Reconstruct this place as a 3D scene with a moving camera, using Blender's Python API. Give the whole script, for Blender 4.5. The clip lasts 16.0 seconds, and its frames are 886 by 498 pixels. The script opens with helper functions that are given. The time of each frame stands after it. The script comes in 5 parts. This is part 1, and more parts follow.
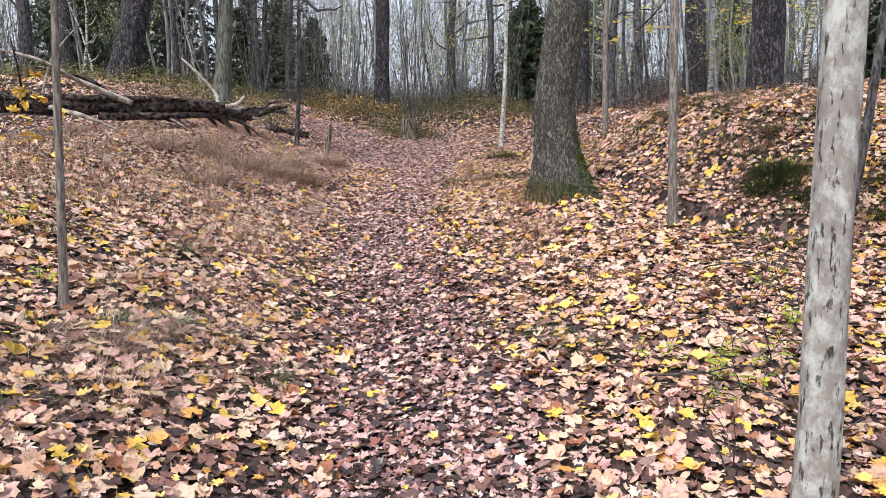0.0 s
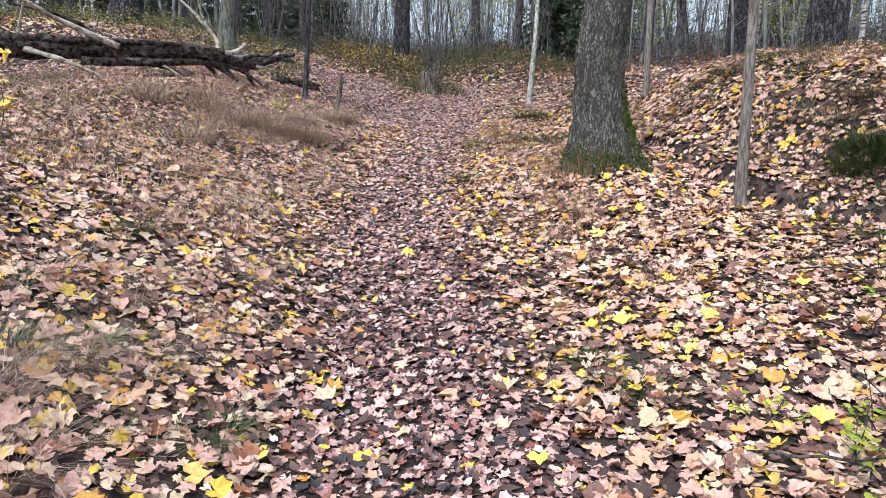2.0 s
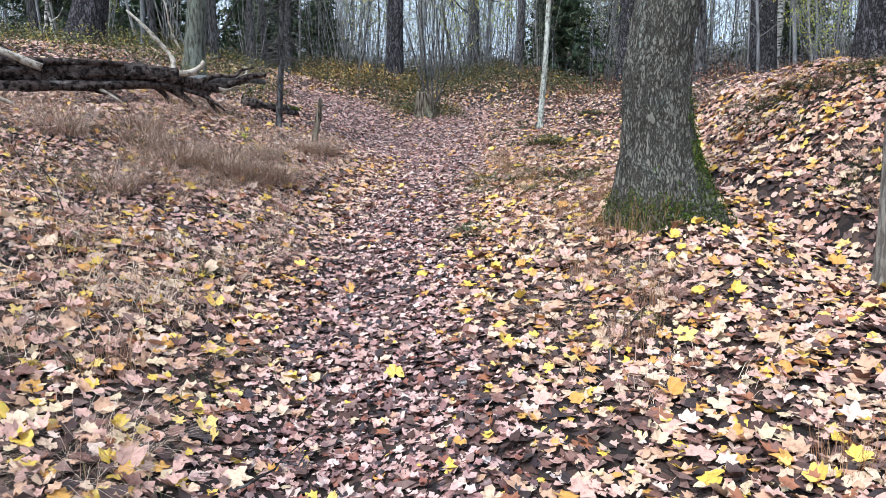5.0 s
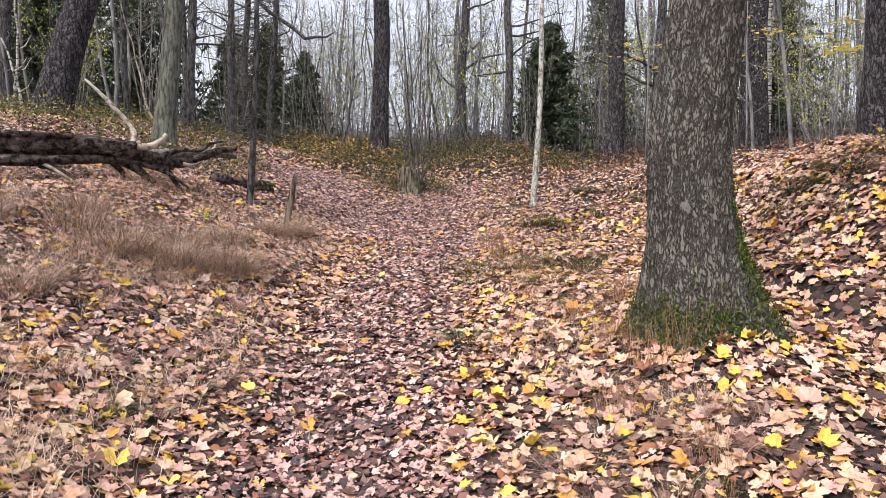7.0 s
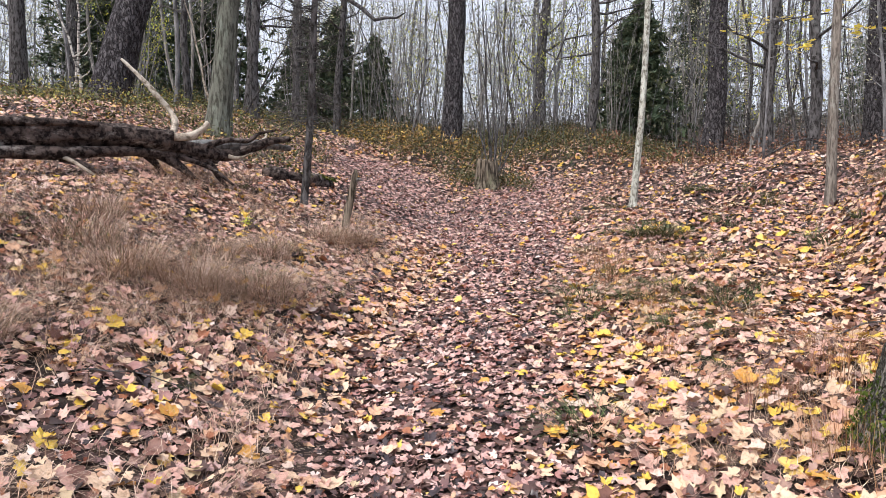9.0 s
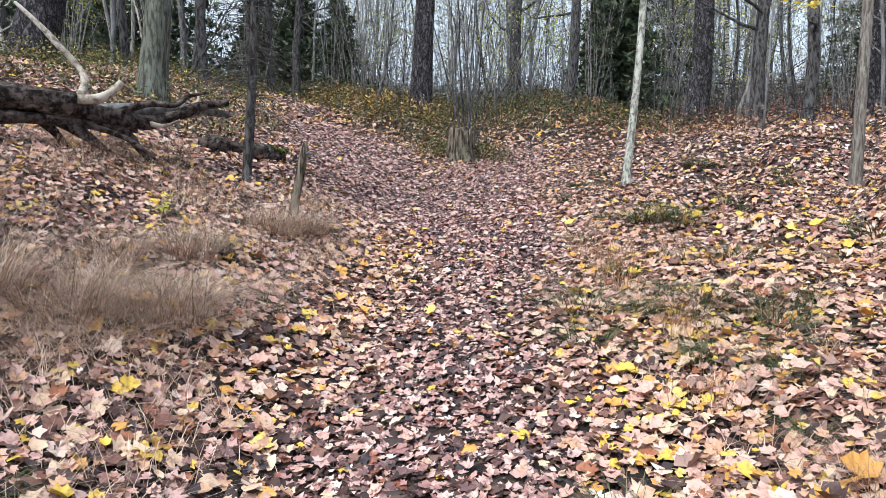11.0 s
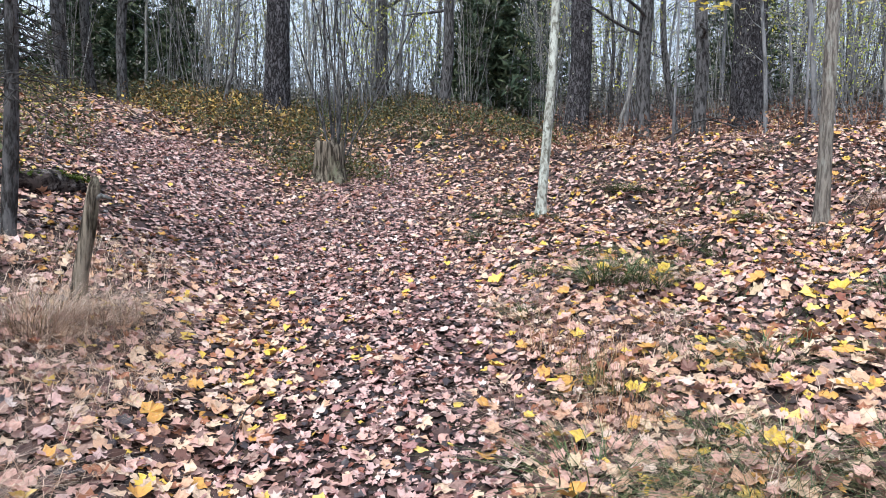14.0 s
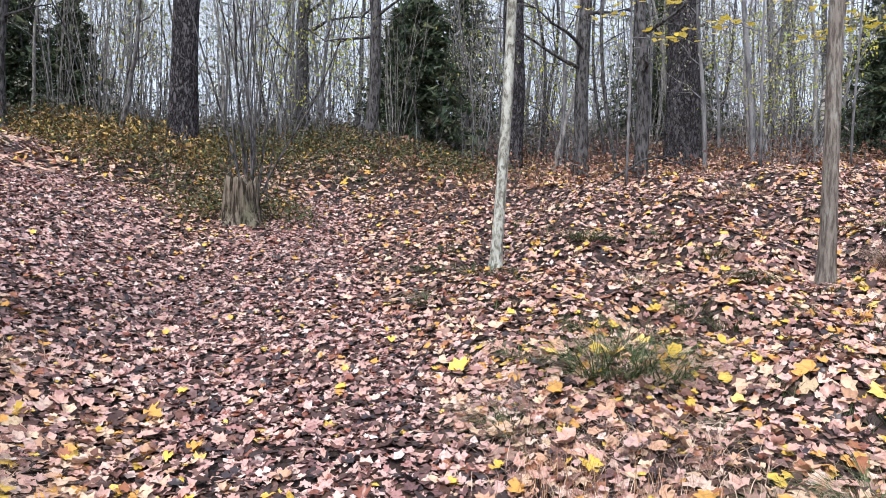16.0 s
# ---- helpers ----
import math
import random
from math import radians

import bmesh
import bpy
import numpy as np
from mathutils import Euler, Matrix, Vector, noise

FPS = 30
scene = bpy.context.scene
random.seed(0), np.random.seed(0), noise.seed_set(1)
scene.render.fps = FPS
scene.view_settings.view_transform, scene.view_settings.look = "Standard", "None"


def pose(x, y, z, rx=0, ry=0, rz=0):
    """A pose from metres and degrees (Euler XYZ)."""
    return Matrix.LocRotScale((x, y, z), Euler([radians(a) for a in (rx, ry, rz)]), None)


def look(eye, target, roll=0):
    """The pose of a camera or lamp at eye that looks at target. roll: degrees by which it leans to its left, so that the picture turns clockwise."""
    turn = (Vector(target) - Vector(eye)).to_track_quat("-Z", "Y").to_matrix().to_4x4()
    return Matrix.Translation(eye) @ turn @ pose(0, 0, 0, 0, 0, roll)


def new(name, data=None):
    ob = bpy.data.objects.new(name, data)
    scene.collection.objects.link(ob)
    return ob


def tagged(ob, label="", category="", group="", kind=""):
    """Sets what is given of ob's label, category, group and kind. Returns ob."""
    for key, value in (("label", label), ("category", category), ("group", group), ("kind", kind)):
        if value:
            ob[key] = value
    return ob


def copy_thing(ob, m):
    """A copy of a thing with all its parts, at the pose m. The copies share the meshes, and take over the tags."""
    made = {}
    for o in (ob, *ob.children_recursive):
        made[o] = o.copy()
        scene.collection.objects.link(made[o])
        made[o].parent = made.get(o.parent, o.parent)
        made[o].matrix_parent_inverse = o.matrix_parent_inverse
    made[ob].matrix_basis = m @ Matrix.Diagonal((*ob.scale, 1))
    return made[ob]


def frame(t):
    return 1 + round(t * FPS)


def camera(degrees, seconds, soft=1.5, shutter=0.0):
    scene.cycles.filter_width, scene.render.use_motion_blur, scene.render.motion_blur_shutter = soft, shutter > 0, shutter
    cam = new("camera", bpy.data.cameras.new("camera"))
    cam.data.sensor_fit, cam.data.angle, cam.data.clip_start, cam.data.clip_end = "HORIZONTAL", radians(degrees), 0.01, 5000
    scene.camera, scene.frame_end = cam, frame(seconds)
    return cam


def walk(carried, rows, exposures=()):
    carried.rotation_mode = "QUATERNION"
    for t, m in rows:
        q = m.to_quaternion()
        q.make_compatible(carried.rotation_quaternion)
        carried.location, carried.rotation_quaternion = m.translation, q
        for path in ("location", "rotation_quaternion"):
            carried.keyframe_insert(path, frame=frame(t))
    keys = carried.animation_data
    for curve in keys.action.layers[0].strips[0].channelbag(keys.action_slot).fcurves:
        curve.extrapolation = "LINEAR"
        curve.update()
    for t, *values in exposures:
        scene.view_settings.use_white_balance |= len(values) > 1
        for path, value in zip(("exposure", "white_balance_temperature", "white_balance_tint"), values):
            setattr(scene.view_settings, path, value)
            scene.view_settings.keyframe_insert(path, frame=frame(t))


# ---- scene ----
cam = camera(66.0, 16.0, soft=0.65)
METRES, EYE, TILT, LEAN, TURN = 9.9, 1.5, 9.0, -4.5, 0.0
ROWS = [
    (0.0, 0.0, 0.0, 0.0, -1.3, -15.04, 4.86),
    (0.5, -0.0007, 0.0289, -0.0088, -1.9, -15.89, 4.63),
    (1.0, -0.0019, 0.0577, -0.0066, -2.83, -17.2, 3.93),
    (1.5, -0.0002, 0.0841, -0.0159, -2.19, -18.14, 3.51),
    (2.0, -0.0004, 0.1118, -0.0095, 0.59, -18.55, 3.74),
    (2.5, -0.0086, 0.1515, -0.0156, 0.06, -18.39, 3.31),
    (3.0, -0.0089, 0.1832, -0.0161, -2.04, -18.46, 2.9),
    (5.5, -0.0044, 0.3246, -0.0214, 1.39, -15.73, 5.16),
    (6.0, -0.0033, 0.3437, -0.0196, 2.27, -13.57, 5.44),
    (6.5, -0.0068, 0.3734, -0.0228, 0.36, -12.61, 4.67),
    (7.0, -0.0072, 0.4025, -0.0239, -0.92, -11.21, 4.17),
    (7.5, -0.0061, 0.4366, -0.0225, 3.53, -9.73, 5.09),
    (8.0, -0.0181, 0.471, -0.0311, 5.42, -9.7, 5.26),
    (8.5, -0.0249, 0.5107, -0.0301, 5.26, -11.11, 4.76),
    (9.0, -0.0252, 0.5492, -0.0274, 4.9, -11.71, 4.32),
    (11.5, -0.0455, 0.6994, -0.0327, 0.43, -15.11, 3.13),
    (12.0, -0.0553, 0.7368, -0.033, -2.55, -15.23, 2.17),
    (12.5, -0.0556, 0.7684, -0.0371, -5.43, -15.53, 1.54),
    (13.0, -0.0516, 0.8023, -0.0311, -4.81, -15.1, 2.21),
    (13.5, -0.0519, 0.8279, -0.0389, -5.78, -14.85, 2.6),
    (14.0, -0.0534, 0.8614, -0.0332, -9.36, -15.15, 2.49),
    (14.5, -0.0477, 0.8876, -0.0408, -12.18, -15.05, 2.51),
    (15.0, -0.0412, 0.9171, -0.0363, -11.57, -14.46, 2.79),
    (15.5, -0.0433, 0.9407, -0.0406, -13.75, -12.9, 1.65),
    (16.0, -0.0484, 0.9788, -0.038, -15.92, -12.77, 1.13),
]
SLOPE = pose(0, 0, EYE, TILT, LEAN, TURN)
walk(cam, [(t, SLOPE @ pose(METRES * x, METRES * y, METRES * z, 90 + pitch, roll, yaw)) for t, x, y, z, yaw, pitch, roll in ROWS],
     exposures=[(0.0, 0.9, 6100, 8), (1.5, 0.9, 5950, 6), (2.2, 0.9, 5600, 2), (3.0, 0.9, 5500, 0), (5.5, 0.97, 5480, 0), (6.5, 0.95, 6200, 8), (8.0, 0.94, 6550, 11), (9.0, 0.94, 6350, 9), (11.5, 0.97, 5750, 1), (12.5, 0.97, 5700, 1), (14.5, 0.97, 5680, 3), (16.0, 0.94, 5950, 7)])

# ---- light: a bright overcast sky over a thin autumn wood ----
SUN_EL, SUN_AZ = radians(52), radians(215)
world = bpy.data.worlds.new("sky")
scene.world = world
world.use_nodes = True
wn = world.node_tree.nodes
sky = wn.new("ShaderNodeTexSky")
sky.sky_type, sky.sun_disc = "NISHITA", False
sky.sun_elevation, sky.sun_rotation = SUN_EL, SUN_AZ
sky.air_density, sky.dust_density, sky.ozone_density = 0.6, 5.0, 0.6
wn["Background"].inputs[1].default_value = 0.06
world.node_tree.links.new(sky.outputs[0], wn["Background"].inputs[0])
cloud, both = wn.new("ShaderNodeBackground"), wn.new("ShaderNodeAddShader")
cloud.inputs[0].default_value, cloud.inputs[1].default_value = (0.93, 0.94, 1.0, 1), 0.45
world.node_tree.links.new(wn["Background"].outputs[0], both.inputs[0])
world.node_tree.links.new(cloud.outputs[0], both.inputs[1])
world.node_tree.links.new(both.outputs[0], wn["World Output"].inputs[0])
sun = new("sun", bpy.data.lights.new("sun", "SUN"))
sun.data.energy, sun.data.angle, sun.data.color = 1.5, radians(12), (1.0, 0.95, 0.9)
sun.matrix_world = look((math.sin(SUN_AZ) * math.cos(SUN_EL) * 50, math.cos(SUN_AZ) * math.cos(SUN_EL) * 50, math.sin(SUN_EL) * 50), (0, 0, 0))


# ---- materials ----
def material(name, rough=0.8, spec=0.3):
    m = bpy.data.materials.new(name)
    m.use_nodes = True
    b = m.node_tree.nodes["Principled BSDF"]
    b.inputs["Roughness"].default_value = rough
    b.inputs["Specular IOR Level"].default_value = spec
    return m, m.node_tree.nodes, m.node_tree.links, b


def ramp(n, stops, constant=False):
    r = n.new("ShaderNodeValToRGB")
    r.color_ramp.interpolation = "CONSTANT" if constant else "LINEAR"
    e = r.color_ramp.elements
    while len(e) < len(stops):
        e.new(0.5)
    for k, (p, c) in zip(e, stops):
        k.position, k.color = p, (*c, 1)
    return r


def coords(n, l, scale):
    c, m = n.new("ShaderNodeTexCoord"), n.new("ShaderNodeMapping")
    m.inputs["Scale"].default_value = scale
    l.new(c.outputs["Object"], m.inputs["Vector"])
    return m.outputs["Vector"]


def noise_tex(n, l, vec, scale, detail=4, rough=0.6):
    t = n.new("ShaderNodeTexNoise")
    t.inputs["Scale"].default_value, t.inputs["Detail"].default_value, t.inputs["Roughness"].default_value = scale, detail, rough
    if vec is not None:
        l.new(vec, t.inputs["Vector"])
    return t


def mixer(n, l, fac, a, b, mode="MIX"):
    m = n.new("ShaderNodeMix")
    m.data_type, m.blend_type = "RGBA", mode
    for sock, v in ((m.inputs[0], fac), (m.inputs[6], a), (m.inputs[7], b)):
        if isinstance(v, (int, float)):
            sock.default_value = v
        elif isinstance(v, tuple):
            sock.default_value = (*v, 1)
        else:
            l.new(v, sock)
    return m.outputs[2]


def bumped(n, l, b, height, strength, distance):
    k = n.new("ShaderNodeBump")
    k.inputs["Strength"].default_value, k.inputs["Distance"].default_value = strength, distance
    l.new(height, k.inputs["Height"])
    l.new(k.outputs["Normal"], b.inputs["Normal"])


def bark(name, dark, light, spot, scale=(9, 9, 2.2), deep=0.02, spots=0.5, plates=False, cut=(0.41, 0.56), furrow=0.33, wobble=0.5, patches=(2.2, 2.2, 1.3), fissures=False):
    """Furrowed bark: long ridges and dark furrows, lichen in patches, moss where given."""
    m, n, l, b = material(name, 0.9, 0.15)
    v = coords(n, l, scale)
    if fissures:
        lines = []
        for size in (1.0, 2.3):
            t, away, span = noise_tex(n, l, v, size, 3, 0.55), n.new("ShaderNodeMath"), n.new("ShaderNodeMath")
            away.operation, span.operation = "SUBTRACT", "ABSOLUTE"
            away.inputs[1].default_value = 0.5
            l.new(t.outputs["Fac"], away.inputs[0])
            l.new(away.outputs[0], span.inputs[0])
            lines.append(span.outputs[0])
        least = n.new("ShaderNodeMath")
        least.operation = "MINIMUM"
        l.new(lines[0], least.inputs[0])
        l.new(lines[1], least.inputs[1])
        h = ramp(n, [(0.0, (0, 0, 0)), (furrow, (1, 1, 1))])
        l.new(least.outputs[0], h.inputs[0])
    elif plates:
        t = n.new("ShaderNodeTexVoronoi")
        t.feature, t.distance = "DISTANCE_TO_EDGE", "EUCLIDEAN"
        t.inputs["Scale"].default_value = 1.0
        w = noise_tex(n, l, v, 1.6, 3)
        wob = n.new("ShaderNodeVectorMath")
        wob.operation = "MULTIPLY_ADD"
        wob.inputs[1].default_value = (wobble, wobble, wobble)
        l.new(w.outputs["Color"], wob.inputs[0])
        l.new(v, wob.inputs[2])
        l.new(wob.outputs[0], t.inputs["Vector"])
        h = ramp(n, [(0.02, (0, 0, 0)), (furrow, (1, 1, 1))])
        l.new(t.outputs["Distance"], h.inputs[0])
    else:
        t = noise_tex(n, l, v, 1.0, 5, 0.65)
        h = ramp(n, [(cut[0], (0, 0, 0)), (cut[1], (1, 1, 1))])
        l.new(t.outputs["Fac"], h.inputs[0])
    fine = noise_tex(n, l, coords(n, l, (40, 40, 14)), 1.0, 5, 0.7)
    body = mixer(n, l, h.outputs[0], dark, light)
    body = mixer(n, l, 0.55, body, mixer(n, l, fine.outputs["Fac"], (0.25, 0.25, 0.25), (1.6, 1.55, 1.5)), "MULTIPLY")
    patch = noise_tex(n, l, coords(n, l, patches), 1.0, 6, 0.7)
    pr = ramp(n, [(0.62 - 0.25 * spots, (0, 0, 0)), (0.75 - 0.2 * spots, (1, 1, 1))])
    l.new(patch.outputs["Fac"], pr.inputs[0])
    pf = mixer(n, l, 1.0, pr.outputs[0], h.outputs[0], "MULTIPLY")
    body = mixer(n, l, pf, body, spot)
    l.new(body, b.inputs["Base Color"])
    hb = mixer(n, l, 0.3, h.outputs[0], fine.outputs["Fac"])
    bumped(n, l, b, hb, 1.0, deep)
    return m


PINE = bark("pine_bark", (0.012, 0.01, 0.012), (0.128, 0.121, 0.133), (0.178, 0.174, 0.19), (9, 9, 3.4), 0.04, 0.3, furrow=0.075, fissures=True)
OAK = bark("oak_bark", (0.072, 0.067, 0.059), (0.195, 0.186, 0.168), (0.235, 0.262, 0.238), (20, 20, 8), 0.03, 0.32, furrow=0.06, patches=(4, 4, 2.4), fissures=True)
GREY = bark("grey_bark", (0.06, 0.057, 0.057), (0.172, 0.171, 0.175), (0.232, 0.246, 0.245), (18, 18, 7), 0.004, 0.5)
PALE = bark("pale_aspen_bark", (0.075, 0.064, 0.056), (0.27, 0.25, 0.232), (0.48, 0.495, 0.46), (48, 48, 11), 0.01, 0.65, cut=(0.35, 0.42), patches=(13, 13, 9))
SAPLING = bark("sapling_bark", (0.11, 0.096, 0.086), (0.25, 0.225, 0.2), (0.32, 0.32, 0.29), (60, 60, 9), 0.004, 0.4, patches=(9, 9, 4))
MOSSY = bark("smooth_beech_bark", (0.055, 0.056, 0.046), (0.15, 0.156, 0.134), (0.2, 0.225, 0.19), (26, 26, 5), 0.006, 0.5, patches=(5, 5, 2))
GREENISH = bark("green_grey_bark", (0.16, 0.155, 0.13), (0.42, 0.43, 0.39), (0.6, 0.63, 0.58), (30, 30, 14), 0.004, 0.7)
BROWN = bark("brown_bark", (0.028, 0.026, 0.026), (0.122, 0.118, 0.123), (0.18, 0.186, 0.186), (24, 24, 7), 0.012, 0.3)
DEADWOOD = bark("dead_wood", (0.011, 0.008, 0.008), (0.1, 0.078, 0.072), (0.33, 0.3, 0.285), (15, 15, 15), 0.016, 0.3, patches=(3, 3, 8))
BLEACHED = bark("bleached_wood", (0.17, 0.14, 0.11), (0.45, 0.4, 0.34), (0.5, 0.47, 0.42), (12, 12, 12), 0.004, 0.6)
STUMPWOOD = bark("stump_wood", (0.03, 0.024, 0.018), (0.22, 0.187, 0.15), (0.12, 0.13, 0.08), (26, 26, 3), 0.012, 0.4)
RODS = bark("hazel_rod_bark", (0.14, 0.133, 0.128), (0.3, 0.29, 0.28), (0.38, 0.385, 0.37), (20, 20, 5), 0.002, 0.5)
# Pale and cool: the haze of the far wood is put into this bark.
TWIG = bark("twig_bark", (0.108, 0.108, 0.115), (0.246, 0.247, 0.262), (0.335, 0.345, 0.36), (9, 9, 3), 0.003, 0.4)
DARK_TWIG = bark("dark_twig_bark", (0.03, 0.028, 0.028), (0.095, 0.09, 0.088), (0.16, 0.165, 0.158), (9, 9, 3), 0.003, 0.35)
BIRCH = bark("birch_bark", (0.06, 0.055, 0.05), (0.6, 0.58, 0.55), (0.65, 0.64, 0.61), (3, 3, 16), 0.003, 0.6)


def leaf_material(name, stops, rough=0.5, spec=0.35, through_light=0.0):
    m, n, l, b = material(name, rough, spec)
    g = n.new("ShaderNodeNewGeometry")
    r = ramp(n, stops, True)
    l.new(g.outputs["Random Per Island"], r.inputs[0])
    f = noise_tex(n, l, coords(n, l, (45, 45, 45)), 1.0, 4, 0.65)
    k = ramp(n, [(0.3, (0.55, 0.5, 0.47)), (0.5, (1, 1, 1)), (0.8, (1.15, 1.12, 1.08))])
    l.new(f.outputs["Fac"], k.inputs[0])
    col = mixer(n, l, 1.0, r.outputs[0], k.outputs[0], "MULTIPLY")
    l.new(col, b.inputs["Base Color"])
    bumped(n, l, b, f.outputs["Fac"], 0.5, 0.004)
    if through_light:
        b.inputs["Subsurface Weight"].default_value = 0.0
        tr, mx = n.new("ShaderNodeBsdfTranslucent"), n.new("ShaderNodeMixShader")
        l.new(col, tr.inputs["Color"])
        mx.inputs[0].default_value = through_light
        l.new(b.outputs[0], mx.inputs[1])
        l.new(tr.outputs[0], mx.inputs[2])
        l.new(mx.outputs[0], n["Material Output"].inputs["Surface"])
    return m


TAN, PINK, BUFF, RUST = (0.56, 0.34, 0.225), (0.6, 0.365, 0.305), (0.66, 0.475, 0.34), (0.32, 0.13, 0.07)
DARK, UMBER, GOLD, AMBER, CREAM = (0.075, 0.042, 0.038), (0.2, 0.1, 0.08), (0.68, 0.47, 0.08), (0.6, 0.32, 0.08), (0.67, 0.51, 0.43)
SIDE_LEAF = leaf_material("fallen_leaf", [(0, PINK), (0.14, TAN), (0.3, BUFF), (0.47, UMBER), (0.56, DARK), (0.63, RUST), (0.7, CREAM), (0.76, AMBER), (0.82, GOLD), (0.875, PINK), (0.95, (0.34, 0.22, 0.18))])
NEAR_LEAF = leaf_material("pale_fallen_leaf", [(0, BUFF), (0.17, GOLD), (0.23, PINK), (0.42, TAN), (0.55, CREAM), (0.61, UMBER), (0.72, (0.7, 0.5, 0.15)), (0.78, AMBER), (0.84, DARK), (0.9, (0.6, 0.46, 0.3))])
PATH_LEAF = leaf_material("trodden_leaf", [(0, (0.57, 0.36, 0.33)), (0.18, (0.36, 0.19, 0.175)), (0.33, (0.15, 0.08, 0.078)), (0.48, (0.045, 0.032, 0.036)), (0.6, (0.25, 0.09, 0.06)), (0.66, (0.5, 0.3, 0.255)), (0.77, (0.57, 0.385, 0.355)), (0.88, (0.65, 0.475, 0.41)), (0.96, (0.72, 0.6, 0.56)), (0.985, GOLD)], 0.34, 0.55)
# Deep litter browns, with the shade between the leaves darkened into them.
UNDER_LEAF = leaf_material("shade_toned_leaf", [(0, (0.11, 0.064, 0.055)), (0.25, (0.045, 0.03, 0.029)), (0.5, (0.19, 0.115, 0.1)), (0.7, (0.08, 0.04, 0.03)), (0.9, (0.29, 0.18, 0.155))], 0.55, 0.35)
TUSSOCK_GRASS = leaf_material("tussock_grass", [(0, (0.3, 0.2, 0.14)), (0.22, (0.47, 0.34, 0.265)), (0.45, (0.16, 0.1, 0.075)), (0.6, (0.6, 0.47, 0.41)), (0.88, (0.2, 0.18, 0.09))], 0.6, 0.3)
RUSTY_GRASS = leaf_material("rusty_grass", [(0, (0.3, 0.15, 0.08)), (0.35, (0.42, 0.24, 0.13)), (0.6, (0.2, 0.095, 0.05)), (0.85, (0.5, 0.34, 0.2))], 0.6, 0.3)
YELLOW_LEAF = leaf_material("yellow_leaf", [(0, GOLD), (0.45, (0.78, 0.52, 0.1)), (0.7, AMBER), (0.85, (0.75, 0.58, 0.16))], 0.45, 0.35)
OLIVE_LEAF = leaf_material("olive_foliage", [(0, (0.2, 0.22, 0.07)), (0.3, (0.36, 0.34, 0.1)), (0.5, (0.1, 0.115, 0.045)), (0.75, (0.48, 0.42, 0.12)), (0.88, (0.15, 0.12, 0.07))], 0.5, 0.3, 0.25)
TREE_LEAF = leaf_material("thin_foliage", [(0, (0.3, 0.32, 0.2)), (0.25, (0.58, 0.57, 0.34)), (0.5, (0.26, 0.28, 0.2)), (0.68, (0.6, 0.58, 0.48)), (0.85, (0.33, 0.3, 0.25))], 0.5, 0.3, 0.4)
LIME_LEAF = leaf_material("lime_foliage", [(0, (0.45, 0.5, 0.08)), (0.5, (0.62, 0.6, 0.1)), (0.8, (0.35, 0.45, 0.08))], 0.5, 0.3, 0.4)
SHRUB_LEAF = leaf_material("shrub_leaf", [(0, (0.05, 0.065, 0.022)), (0.35, (0.09, 0.1, 0.04)), (0.65, (0.13, 0.1, 0.055)), (0.86, (0.22, 0.13, 0.05)), (0.96, (0.42, 0.28, 0.06))])
BRUSH_LEAF = leaf_material("brush_leaf", [(0, (0.12, 0.12, 0.085)), (0.3, (0.2, 0.18, 0.155)), (0.6, (0.09, 0.1, 0.065)), (0.8, (0.28, 0.25, 0.21))])
NEEDLE = leaf_material("needles", [(0, (0.045, 0.07, 0.042)), (0.4, (0.075, 0.105, 0.06)), (0.75, (0.13, 0.15, 0.085))], 0.6, 0.25)
DRY_GRASS = leaf_material("dry_grass", [(0, (0.56, 0.42, 0.33)), (0.3, (0.42, 0.28, 0.215)), (0.55, (0.68, 0.55, 0.44)), (0.8, (0.22, 0.14, 0.1)), (0.9, (0.36, 0.22, 0.14))], 0.6, 0.3)
GREEN_GRASS = leaf_material("green_grass", [(0, (0.05, 0.085, 0.03)), (0.4, (0.085, 0.125, 0.045)), (0.75, (0.15, 0.17, 0.07)), (0.92, (0.32, 0.26, 0.14))], 0.5, 0.35)
FERN = leaf_material("rust_fern", [(0, (0.22, 0.1, 0.07)), (0.4, (0.3, 0.17, 0.11)), (0.75, (0.13, 0.08, 0.06)), (0.92, (0.4, 0.26, 0.1))])
GOLDEN_FERN = leaf_material("golden_fern", [(0, (0.32, 0.19, 0.08)), (0.3, (0.46, 0.3, 0.09)), (0.55, (0.2, 0.12, 0.06)), (0.8, (0.55, 0.4, 0.12))])
MAPLE_GOLD = leaf_material("golden_maple_leaf", [(0, (0.75, 0.6, 0.08)), (0.5, (0.8, 0.66, 0.16)), (0.8, (0.62, 0.58, 0.12))], 0.45, 0.35, 0.4)
MOSS = leaf_material("moss", [(0, (0.035, 0.055, 0.012)), (0.4, (0.07, 0.1, 0.02)), (0.75, (0.12, 0.14, 0.035))], 0.9, 0.1)


